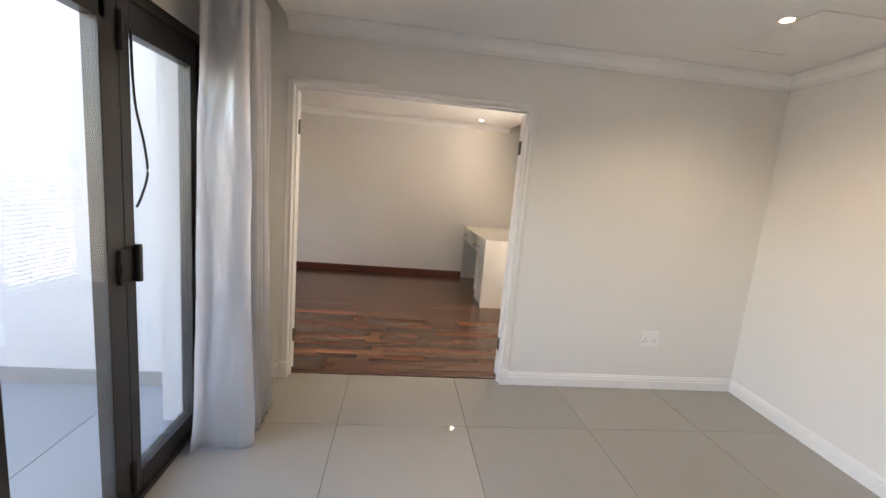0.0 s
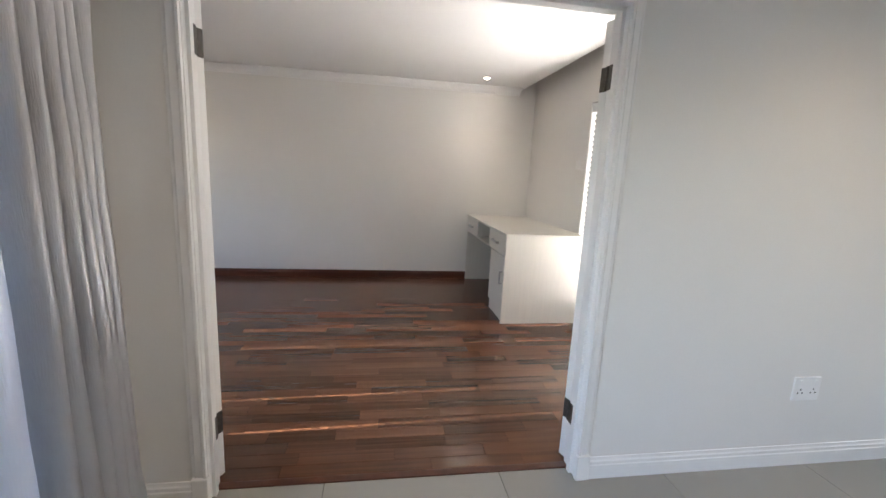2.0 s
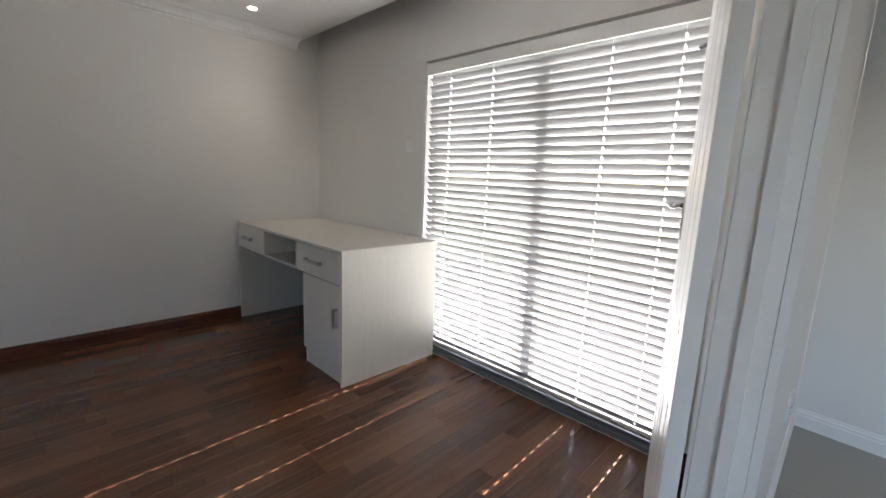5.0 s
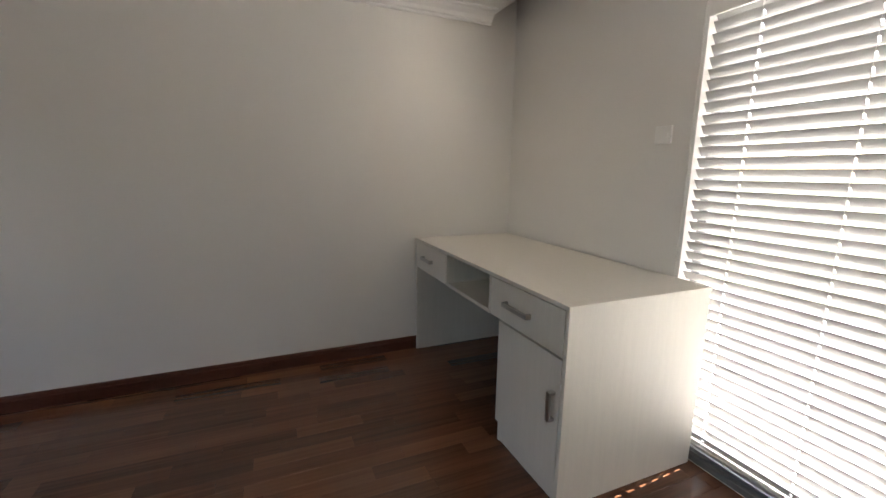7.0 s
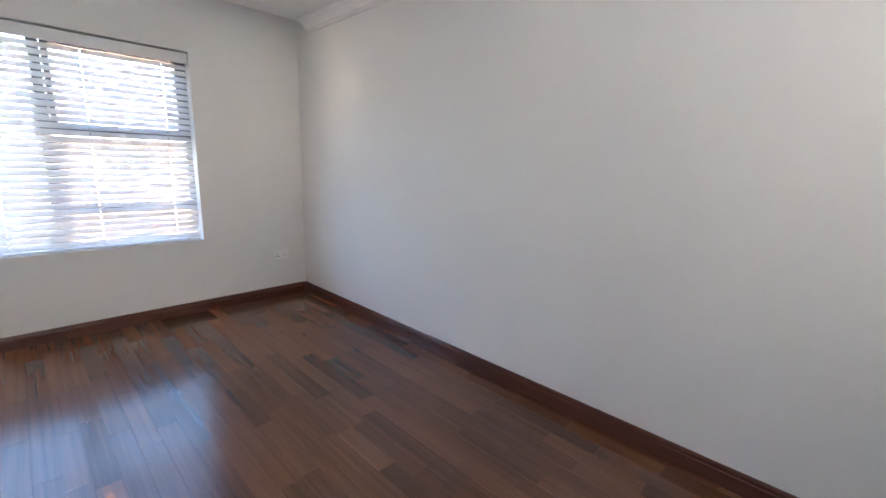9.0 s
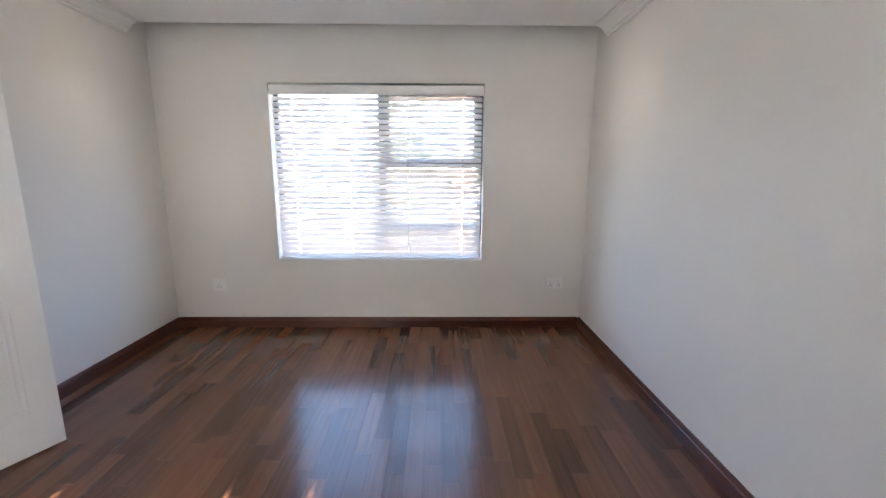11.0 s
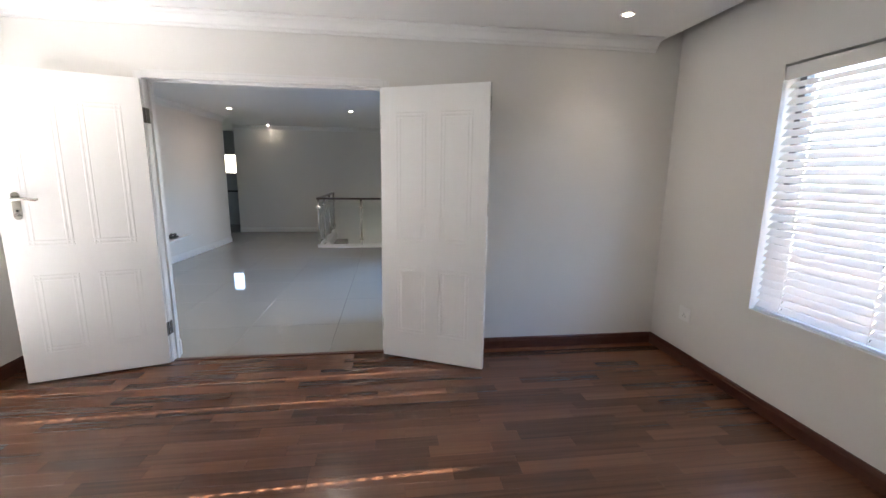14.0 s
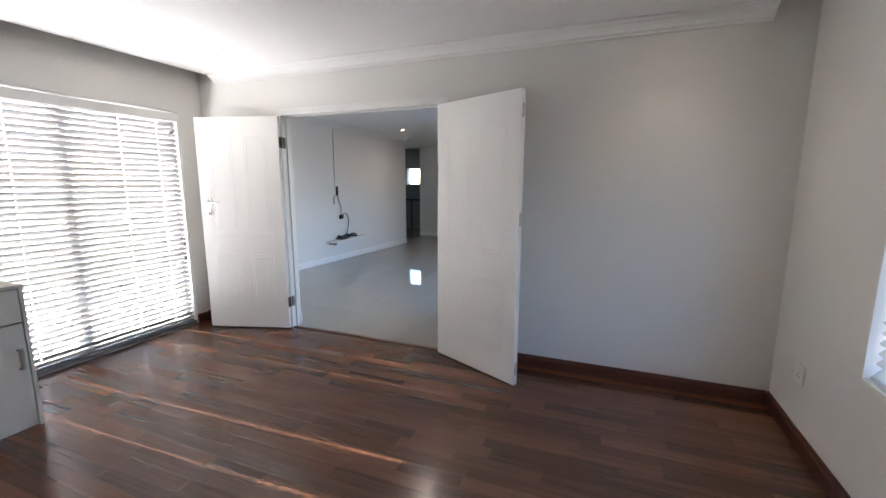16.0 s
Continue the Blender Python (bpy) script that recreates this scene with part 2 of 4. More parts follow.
def tube(bm, pts, r, n=8):
    """A round cord through the points, smoothed."""
    pts = [Vector(p) for p in pts]
    fine = []
    for i in range(len(pts) - 1):
        p0, p1, p2, p3 = pts[max(i - 1, 0)], pts[i], pts[i + 1], pts[min(i + 2, len(pts) - 1)]
        for k in range(6):
            t = k / 6
            fine.append(0.5 * ((2 * p1) + (p2 - p0) * t + (2 * p0 - 5 * p1 + 4 * p2 - p3) * t * t + (3 * p1 - p0 - 3 * p2 + p3) * t ** 3))
    fine.append(pts[-1])
    rings = []
    for i, p in enumerate(fine):
        d = (fine[min(i + 1, len(fine) - 1)] - fine[max(i - 1, 0)]).normalized()
        q = d.to_track_quat("Z", "Y")
        rings.append([bm.verts.new(p + q @ Vector((r * math.cos(a), r * math.sin(a), 0))) for a in (2 * math.pi * k / n for k in range(n))])
    for a, b in zip(rings, rings[1:]):
        for k in range(n):
            bm.faces.new((a[k], a[(k + 1) % n], b[(k + 1) % n], b[k]))
    bm.faces.new(rings[0][::-1])
    bm.faces.new(rings[-1])
    return bm


def mesh(name, bm, mat, smooth=False):
    me = bpy.data.meshes.new(name)
    bm.to_mesh(me)
    bm.free()
    me.materials.append(mat)
    if smooth:
        for p in me.polygons:
            p.use_smooth = True
    return me


def part(name, bm, mat, parent, label="", smooth=False):
    ob = new(name, mesh(name, bm, mat, smooth))
    ob.parent = parent
    return tagged(ob, label)


def thing(name, label, category, at=(0, 0, 0), turn=0.0, group="", kind=""):
    ob = new(name)
    ob.matrix_world = pose(*at, 0, 0, turn)
    return tagged(ob, label, category, group, kind)


def solid(name, bm, mat, label, category, kind="structure", smooth=False):
    return tagged(new(name, mesh(name, bm, mat, smooth)), label, category, "", kind)


# ---- plan ----
W, E_, N, S = -3.08, 1.88, 6.80, 3.187        # faces of the study's walls
DS = 3.08                                    # lounge face of the door wall
GW = -1.07                                   # lounge face of the glazed wall
TOP = 2.64                                   # soffit over the ceilings
DX0, DX1, DTOP = -0.740, 0.857, 2.055        # clear door opening
FAR = -4.0

def wall_with_hole(name, box6, hole6, axis, mat, label):
    """A wall slab with one opening through it; axis names the direction along the wall."""
    x0, x1, y0, y1, z0, z1 = box6
    a0, a1, h0, h1 = hole6
    bm = bmesh.new()
    if axis == "y":
        box(bm, x0, x1, y0, a0, z0, z1), box(bm, x0, x1, a1, y1, z0, z1)
        box(bm, x0, x1, a0, a1, h1, z1)
        if h0 > z0:
            box(bm, x0, x1, a0, a1, z0, h0)
    else:
        box(bm, x0, a0, y0, y1, z0, z1), box(bm, a1, x1, y0, y1, z0, z1)
        box(bm, a0, a1, y0, y1, h1, z1)
        if h0 > z0:
            box(bm, a0, a1, y0, y1, z0, h0)
    return solid(name, bm, mat, label, "wall")


wall_with_hole("wall_west", (W - 0.22, W, 3.08, N + 0.2, -0.2, TOP), (4.12, 5.90, 0.62, 2.095), "y", PAINT, "greige painted plaster wall with a window")
wall_with_hole("wall_east", (E_, E_ + 0.22, DS + 0.004, N + 0.2, -0.2, TOP), (3.445, 5.285, 0.0, 2.108), "y", PAINT, "greige painted plaster wall with a glazed sliding door")
solid("wall_north", boxed(W, E_, N, N + 0.2, -0.2, TOP), PAINT, "plain greige painted plaster wall", "wall")
wall_with_hole("wall_south", (W, 3.05, DS, S, -0.2, TOP), (DX0 - 0.03, DX1 + 0.03, -0.2, DTOP + 0.03), "x", PAINT, "greige plaster wall with double door opening")
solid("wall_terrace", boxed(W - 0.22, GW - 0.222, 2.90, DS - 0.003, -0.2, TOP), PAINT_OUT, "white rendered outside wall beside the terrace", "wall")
wall_with_hole("wall_glazed", (GW - 0.22, GW, FAR, DS, -0.2, TOP), (-0.60, 2.50, -0.2, 2.13), "y", PAINT, "greige lounge wall with dark folding glass doors")
solid("wall_far", boxed(GW, 2.76, FAR - 0.15, FAR, -3.0, TOP), PAINT, "plain greige painted wall behind the stairs", "wall")
# the lounge's east wall runs slightly askew
bm = bmesh.new()
sweep(bm, [(0, -0.2), (0.2, -0.2), (0.2, TOP), (0, TOP)], (2.83, DS - 0.002, 0), (2.455, -2.53, 0), (1, -0.067, 0))
solid("wall_lounge_east", bm, PAINT, "long pale painted lounge wall", "wall")
wall_with_hole("wall_passage_end", (2.4, 5.2, -5.65, -5.45, -0.2, TOP), (3.02, 3.88, 1.36, 1.89), "x", DIM, "passage wall with a small window, its dimness put into the colour")
solid("wall_passage_side", boxed(5.0, 5.2, -5.45, -2.3, -0.2, TOP), PAINT, "plain passage wall out of the way", "wall")
solid("wall_passage_north", boxed(2.66, 5.0, -2.5, -2.3, -0.2, TOP), PAINT, "plain passage wall", "wall")
solid("wall_passage_west", boxed(2.56, 2.76, -5.45, FAR - 0.152, -0.2, TOP), PAINT, "plain passage wall", "wall")
# slab added above the ceilings to keep sun and sky out of the rooms
solid("roof", box(boxed(-3.4, E_ + 0.3, 2.88, 7.1, TOP, TOP + 0.25), GW - 0.25, 5.3, -5.8, 2.88, TOP, TOP + 0.25), PAINT_OUT, "slab added over the rooms to block sun and sky", "roof")
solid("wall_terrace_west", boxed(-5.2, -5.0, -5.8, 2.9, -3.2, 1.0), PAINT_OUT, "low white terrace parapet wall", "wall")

# ceilings hang under the slab and stop short of the window walls
solid("ceiling", boxed(-2.90, 1.70, S, N, CEIL, CEIL + 0.05), CEILING, "white painted study ceiling with recessed edges", "ceiling")
solid("ceiling_lounge", boxed(-0.80, 5.0, -5.45, DS, CEIL, CEIL + 0.05), CEILING, "white painted lounge ceiling with recess for curtains", "ceiling")

# cornices
COVE = [(0, 0), (0, -0.085), (0.012, -0.085), (0.016, -0.070), (0.030, -0.064), (0.040, -0.045), (0.062, -0.026), (0.085, -0.018), (0.092, -0.010), (0.105, -0.010), (0.105, 0)]
def cornice(name, a, b, out, label):
    solid(name, sweep(bmesh.new(), COVE, a, b, out), CEILING, label, "cornice", smooth=False)
cornice("cornice_north", (-2.86, N, CEIL), (1.66, N, CEIL), (0, -1, 0), "white moulded plaster cornice")
cornice("cornice_south", (-2.86, S, CEIL), (1.66, S, CEIL), (0, 1, 0), "white moulded plaster cornice")
cornice("cornice_lounge_north", (-0.79, DS, CEIL), (2.83, DS, CEIL), (0, -1, 0), "white moulded plaster cornice")
cornice("cornice_lounge_east", (2.83, DS, CEIL), (2.455, -2.53, CEIL), (-1, 0.067, 0), "white moulded plaster cornice")
cornice("cornice_lounge_far", (-0.79, FAR, CEIL), (2.76, FAR, CEIL), (0, 1, 0), "white moulded plaster cornice")

# skirtings
WSK = [(0, 0), (0, 0.094), (0.006, 0.094), (0.011, 0.084), (0.013, 0.070), (0.017, 0.066), (0.018, 0)]
LSK = [(0, 0), (0, 0.105), (0.006, 0.105), (0.009, 0.092), (0.014, 0.086), (0.014, 0.072), (0.018, 0.068), (0.018, 0)]
def skirting(a, b, out, prof, mat, label):
    solid("baseboard", sweep(bmesh.new(), prof, a, b, out), mat, label, "skirting board")
DW = "dark mahogany stained timber skirting board"
skirting((W, N, 0), (1.09, N, 0), (0, -1, 0), WSK, SKIRT, DW)
skirting((W, S, 0), (W, N - 0.018, 0), (1, 0, 0), WSK, SKIRT, DW)
skirting((W + 0.018, S, 0), (DX0 - 0.075, S, 0), (0, 1, 0), WSK, SKIRT, DW)
skirting((DX1 + 0.075, S, 0), (E_ - 0.018, S, 0), (0, 1, 0), WSK, SKIRT, DW)
skirting((E_, S, 0), (E_, 3.44, 0), (-1, 0, 0), WSK, SKIRT, DW)
WL = "white painted moulded skirting board"
skirting((DX1 + 0.05, DS, 0), (2.83, DS, 0), (0, -1, 0), LSK, WHITE, WL)
skirting((GW, DS, 0), (DX0 - 0.05, DS, 0), (0, -1, 0), LSK, WHITE, WL)
skirting((2.83, DS - 0.018, 0), (2.455, -2.53, 0), (-1, 0.067, 0), LSK, WHITE, WL)
skirting((0.66, FAR, 0), (2.76, FAR, 0), (0, 1, 0), LSK, WHITE, WL)
skirting((GW, DS - 0.018, 0), (GW, 2.52, 0), (1, 0, 0), LSK, WHITE, WL)
solid("baseboard", boxed(W - 0.22, GW - 0.222, 2.885, 2.90, 0.0, 0.10), STONE, "grey tile skirting along the terrace wall", "skirting")

# ---- door opening: lining and architraves ----
frame_bm = bmesh.new()
box(frame_bm, DX0 - 0.03, DX0 - 0.004, DS + 0.001, S - 0.001, 0, DTOP + 0.03)
box(frame_bm, DX1 + 0.004, DX1 + 0.03, DS + 0.001, S - 0.001, 0, DTOP + 0.03)
box(frame_bm, DX0 - 0.004, DX1 + 0.004, DS + 0.001, S - 0.001, DTOP + 0.004, DTOP + 0.03)
box(frame_bm, DX0 - 0.006, DX0 + 0.010, DS + 0.03, S - 0.05, 0, DTOP + 0.005)
box(frame_bm, DX1 - 0.010, DX1 + 0.006, DS + 0.03, S - 0.05, 0, DTOP + 0.005)
box(frame_bm, DX0, DX1, DS + 0.03, S - 0.05, DTOP - 0.010, DTOP + 0.006)
door_frame = solid("door_1", frame_bm, WHITE, "white painted timber lining of the double door opening", "door frame")
ARC = [(0, 0), (0.018, 0), (0.018, 0.008), (0.013, 0.014), (0.013, 0.034), (0.009, 0.040), (0.007, 0.048), (0, 0.048)]
def architrave(y, out, thick):
    for name, a, b, up in (("architrave", (DX0 + 0.012 - 0.018, y, 0), (DX0 - 0.006, y, DTOP + 0.048), (-1, 0, 0)),
                           ("architrave", (DX1 + 0.006, y, 0), (DX1 + 0.006, y, DTOP + 0.048), (1, 0, 0)),
                           ("architrave", (DX0 - 0.006, y, DTOP + 0.004), (DX1 + 0.006, y, DTOP + 0.004), (0, 0, 1))):
        prof = [(u * thick, v * 1.18) for u, v in ARC]
        part(name, sweep(bmesh.new(), prof, a, b, (0, out, 0), up), WHITE, door_frame)
architrave(DS, -1, 1.0)
architrave(S, 1, 0.5)
for sx in (DX0 - 0.03, DX1 + 0.03):
    part("plinth_block", boxed(sx - 0.032, sx + 0.032, DS - 0.026, DS - 0.0005, 0, 0.125, bevel=0.004), WHITE, door_frame)
solid("threshold", boxed(DX0 - 0.004, DX1 + 0.004, 3.145, 3.185, -0.02, 0.006, bevel=0.002), SKIRT, "dark timber threshold strip between tile and laminate", "threshold")


for jx, o in ((DX0 - 0.004, 1), (DX1 + 0.004, -1)):
    for z in (0.272, 1.812):
        part("hinge_leaf", boxed(min(jx, jx + o * 0.003), max(jx, jx + o * 0.003), S - 0.036, S - 0.001, z - 0.05, z + 0.05), HINGE, door_frame, "dark steel hinge leaf")


def door_leaf(name, hinge, turn, width, label, lever, knuckle):
    """A moulded four-panel leaf; local x runs from hinge to free edge, y=0 is the room face when open."""
    leaf = thing(name, label, "door", (hinge[0], hinge[1], 0.012), turn)
    h, th = 2.035, 0.04
    part("leaf", boxed(0.0, width, 0.0, th, 0, h, bevel=0.0025), DOORW, leaf)
    cols = ((0.115, width / 2 - 0.05), (width / 2 + 0.05, width - 0.115))
    for face, o in ((0.0, -1), (th, 1)):
        for x0, x1 in cols:
            for z0, z1 in ((0.20, 0.74), (0.93, 1.86)):
                bm = bmesh.new()
                prof = [(0.0, 0.0), (0.0018, 0.006), (0.0019, 0.011), (0.0004, 0.018), (0.0004, 0.026), (0.0017, 0.032), (0.0018, 0.037), (0.0, 0.043)]
                for a, b, up in (((x0, face, z0), (x1, face, z0), (0, 0, 1)), ((x0, face, z1), (x1, face, z1), (0, 0, -1)),
                                 ((x0, face, z0), (x0, face, z1), (1, 0, 0)), ((x1, face, z0), (x1, face, z1), (-1, 0, 0))):
                    sweep(bm, prof, a, b, (0, o, 0), up)
                part("panel_moulding", bm, DOORW, leaf)
    for z in (0.26, 1.80):
        hg = part("hinge", boxed(-0.003, 0.001, 0.003, 0.037, z - 0.05, z + 0.05), HINGE, leaf, "dark steel butt hinge")
        part("pin", rod(bmesh.new(), (-0.006, knuckle, z - 0.05), (-0.006, knuckle, z + 0.05), 0.0065), HINGE, hg, smooth=True)
    if lever:
        x = width - 0.098
        for face, o in ((0.0, -1), (th, 1)):
            bm = boxed(x - 0.022, x + 0.022, min(face, face + o * 0.008), max(face, face + o * 0.008), 1.130, 1.262)
            for zz in (1.130, 1.262):
                rod(bm, (x, face, zz), (x, face + o * 0.008, zz), 0.022, 20)
            plate = part("handle_plate", bm, CHROME, leaf, "satin chrome lever plate with keyhole")
            part("keyhole", rod(bmesh.new(), (x, face + o * 0.007, 1.165), (x, face + o * 0.0095, 1.165), 0.007, 14), BLACK, plate)
            bm = rod(bmesh.new(), (x, face, 1.240), (x, face + o * 0.05, 1.240), 0.010)
            tube(bm, [(x + 0.006, face + o * 0.048, 1.240), (x - 0.05, face + o * 0.052, 1.243), (x - 0.10, face + o * 0.046, 1.236), (x - 0.118, face + o * 0.036, 1.240)], 0.0085)
            part("lever", bm, CHROME, plate, smooth=True)
    else:
        for z in (0.12, 1.19, 1.90):
            part("flush_bolt", boxed(width - 0.0005, width + 0.002, 0.010, 0.030, z - 0.045, z + 0.045), STEEL, leaf, "steel flush bolt in the edge")
    return leaf


# ---- study: blinds and openings ----
def venetian(name, at, turn, width, height, pitch, ladders, tilt, label, SLAT, slot=0.0035):
    """A slatted blind hung in its opening; local x runs along the window, y points into the room, z=0 is its bottom."""
    b = thing(name, label, "blind", at, turn)
    part("valance", boxed(0.004, width - 0.004, -0.012, 0.004, height - 0.088, height - 0.012, bevel=0.003), PLASTIC, b, "white blind valance")
    part("head_rail", boxed(0.008, width - 0.008, -0.062, -0.015, height - 0.060, height - 0.014), GREYAL, b)
    bm = bmesh.new()
    stops = sorted(ladders)
    edges = [0.012, *[s + d for s in stops for d in (-slot, slot)], width - 0.012]
    depth = 0.050
    spans = [(edges[i], edges[i + 1], i % 2 == 1) for i in range(len(edges) - 1)]
    for x0, x1, hole in spans:
        if hole:
            box(bm, x0, x1, -depth / 2, -0.010, -0.0013, 0.0013), box(bm, x0, x1, 0.010, depth / 2, -0.0013, 0.0013)
        else:
            box(bm, x0, x1, -depth / 2, depth / 2, -0.0013, 0.0013)
    slat = mesh("slat", bm, SLAT)
    n = int((height - 0.07) / pitch)
    for i in range(n):
        ob = new("slat", slat)
        ob.parent = b
        ob.matrix_basis = pose(0.0, -0.040, 0.045 + i * pitch, tilt + random.uniform(-1.6, 1.6), random.uniform(-0.06, 0.06), 0)
    part("bottom_rail", boxed(0.012, width - 0.012, -0.065, -0.015, 0.004, 0.020, bevel=0.004), SLAT, b)
    for s in stops:
        bm = bmesh.new()
        rod(bm, (s + 0.0045, -0.040, 0.01), (s + 0.0045, -0.040, height - 0.06), 0.0009, 6)
        rod(bm, (s - 0.005, -0.018, 0.01), (s - 0.005, -0.018, height - 0.06), 0.0008, 5)
        rod(bm, (s + 0.005, -0.062, 0.01), (s + 0.005, -0.062, height - 0.06), 0.0008, 5)
        part("ladder_cord", bm, CORD, b)
    return b


# west window: charcoal frame, one fixed light beside a divided one
win = thing("window_1", "charcoal aluminium window with fixed and top-hung lights", "window", (0, 0, 0), 0, kind="structure")
FX0, FX1 = W - 0.16, W - 0.11
def bar(y0, y1, z0, z1, parent, mat=GREYAL, d=0.0):
    return part("frame_bar", boxed(FX0 - d, FX1 + d, y0, y1, z0, z1, bevel=0.003), mat, parent)
for y0, y1, z0, z1 in ((4.12, 4.16, 0.62, 2.095), (5.86, 5.90, 0.62, 2.095), (4.16, 5.86, 0.62, 0.66), (4.16, 5.86, 2.05, 2.095), (5.00, 5.06, 0.66, 2.05)):
    bar(y0, y1, z0, z1, win)
bar(5.06, 5.86, 1.425, 1.465, win)
bar(5.06, 5.86, 0.885, 0.925, win)
sash = part("sash", box(box(box(boxed(FX0 - 0.01, FX1 + 0.012, 5.065, 5.855, 1.47, 1.505), FX0 - 0.01, FX1 + 0.012, 5.065, 5.855, 2.01, 2.045), FX0 - 0.01, FX1 + 0.012, 5.065, 5.10, 1.505, 2.01), FX0 - 0.01, FX1 + 0.012, 5.82, 5.855, 1.505, 2.01), GREYAL, win)
part("stay", boxed(FX1 + 0.012, FX1 + 0.03, 5.42, 5.53, 1.478, 1.492), BLACK, sash)
for y0, y1, z0, z1 in ((4.16, 5.00, 0.66, 2.05), (5.10, 5.82, 1.505, 2.01), (5.06, 5.86, 0.925, 1.425), (5.06, 5.86, 0.66, 0.885)):
    p = part("pane", boxed(FX0 + 0.022, FX0 + 0.028, y0, y1, z0, z1), GLASS, win)
    p.visible_shadow = False
part("window_sill", boxed(W - 0.21, W - 0.001, 4.121, 5.899, 0.605, 0.619), WHITE, win)
venetian("venetian_blind", (W - 0.004, 5.895, 0.622), -90, 1.770, 1.470, 0.0452, (0.17, 0.64, 1.13, 1.60), -48, "white slatted venetian blind tilted half open in window recess", SLAT)

# east sliding door
slide = thing("window_2", "aluminium sliding glass door behind a slatted blind", "sliding door", (0, 0, 0), 0, kind="structure")
for y0, y1, z0, z1 in ((3.445, 3.49, 0.0, 2.095), (5.23, 5.275, 0.0, 2.095), (3.49, 5.23, 0.0, 0.055), (3.49, 5.23, 2.05, 2.095), (4.325, 4.395, 0.055, 2.05)):
    part("frame_bar", boxed(E_ + 0.10, E_ + 0.17, y0, y1, z0, z1, bevel=0.003), GREYAL, slide)
part("track", boxed(E_ + 0.004, E_ + 0.10, 3.447, 5.273, -0.01, 0.030, bevel=0.003), GREYAL, slide, "grey aluminium floor track")
part("track_lip", boxed(E_ + 0.03, E_ + 0.04, 3.447, 5.273, 0.030, 0.050), GREYAL, slide)
for y0, y1 in ((3.49, 4.325), (4.395, 5.23)):
    p = part("pane", boxed(E_ + 0.130, E_ + 0.136, y0, y1, 0.055, 2.05), GLASS, slide)
    p.visible_shadow = False
for y0, y1 in ((3.446, 3.463), (5.266, 5.284)):
    part("side_channel", boxed(E_ + 0.004, E_ + 0.075, y0, y1, 0.03, 2.10), WHITE, slide, "white side strip of the opening")
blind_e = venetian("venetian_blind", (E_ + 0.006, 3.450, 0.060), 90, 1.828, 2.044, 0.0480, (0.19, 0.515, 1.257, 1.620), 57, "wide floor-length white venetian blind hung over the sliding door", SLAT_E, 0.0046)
bm = bmesh.new()
tube(bm, [(0.07, 0.012, 1.93), (0.068, 0.014, 1.4), (0.06, 0.012, 0.68)], 0.0015, 6)
part("pull_cord", bm, GREYAL, blind_e)
for z in (0.80, 0.66):
    part("cord_tassel", rod(bmesh.new(), (0.062, 0.012, z), (0.062, 0.012, z - 0.045), 0.007, 12, 0.012), GREYAL, blind_e)
part("tilt_toggle", rod(bmesh.new(), (0.068, 0.014, 1.86), (0.115, 0.02, 1.835), 0.006, 10, 0.011), GREYAL, blind_e)

door_leaf("door_leaf", (DX0 + 0.002, 3.238), 180 - 25.7, 0.808, "white moulded panel door leaf standing open into the study", False, 0.041)
# the east leaf is the mirror image: its room face looks north as well
def east_leaf():
    return door_leaf("door_leaf", (DX1 + 0.010, 3.204), 16.9, 0.815, "white moulded panel door leaf with chrome lever, standing open", True, -0.001)
east_leaf()

# ---- study: desk ----
desk = thing("desk", "pale woodgrain melamine desk with drawers against the wall", "desk", (1.085, 5.085, 0))
L, D, H = 1.695, 0.775, 0.866
part("desktop", boxed(-0.006, D, -0.006, L, H - 0.018, H, bevel=0.001), MELAMINE, desk)
part("side_panel", boxed(0.0, D, 0.0, 0.018, 0, H - 0.018), MELAMINE, desk)
part("side_panel", boxed(0.0, D, L - 0.018, L, 0, H - 0.018), MELAMINE, desk)
part("pedestal_panel", boxed(0.018, D - 0.02, 0.475, 0.493, 0, H - 0.218), MELAMINE, desk)
part("back_panel", boxed(D - 0.018, D, 0.018, L - 0.018, 0.45, H - 0.018), MELAMINE, desk)
part("pedestal_back", boxed(D - 0.018, D, 0.018, 0.475, 0.0, 0.45), MELAMINE, desk)
part("drawer_shelf", boxed(0.020, D - 0.018, 0.018, L - 0.018, H - 0.218, H - 0.200), MELAMINE, desk)
part("cubby_lip", boxed(0.0, 0.020, 0.590, 1.136, H - 0.218, H - 0.200), MELAMINE, desk)
part("divider", boxed(0.0, D - 0.018, 0.582, 0.598, H - 0.200, H - 0.018), MELAMINE, desk)
part("divider", boxed(0.0, D - 0.018, 1.128, 1.144, H - 0.200, H - 0.018), MELAMINE, desk)
part("cubby_back", boxed(0.40, 0.416, 0.598, 1.128, H - 0.200, H - 0.018), MELAMINE, desk)
# dark strips paint the shade inside the gaps round the fronts
part("gap_shade", boxed(0.014, 0.0195, 0.0185, 0.0240, 0.12, H - 0.0185), GAP_SHADE, desk, "dark strip for the shade in the gap beside the fronts")
part("gap_shade", boxed(0.014, 0.0195, 0.0245, 0.576, H - 0.0240, H - 0.0185), GAP_SHADE, desk)
part("gap_shade", boxed(0.014, 0.0195, 1.150, L - 0.0245, H - 0.0240, H - 0.0185), GAP_SHADE, desk)
part("plinth", boxed(0.025, 0.043, 0.018, 0.475, 0, 0.115), MELAMINE, desk)
part("pedestal_base", boxed(0.043, D - 0.018, 0.018, 0.475, 0.10, 0.115), MELAMINE, desk)


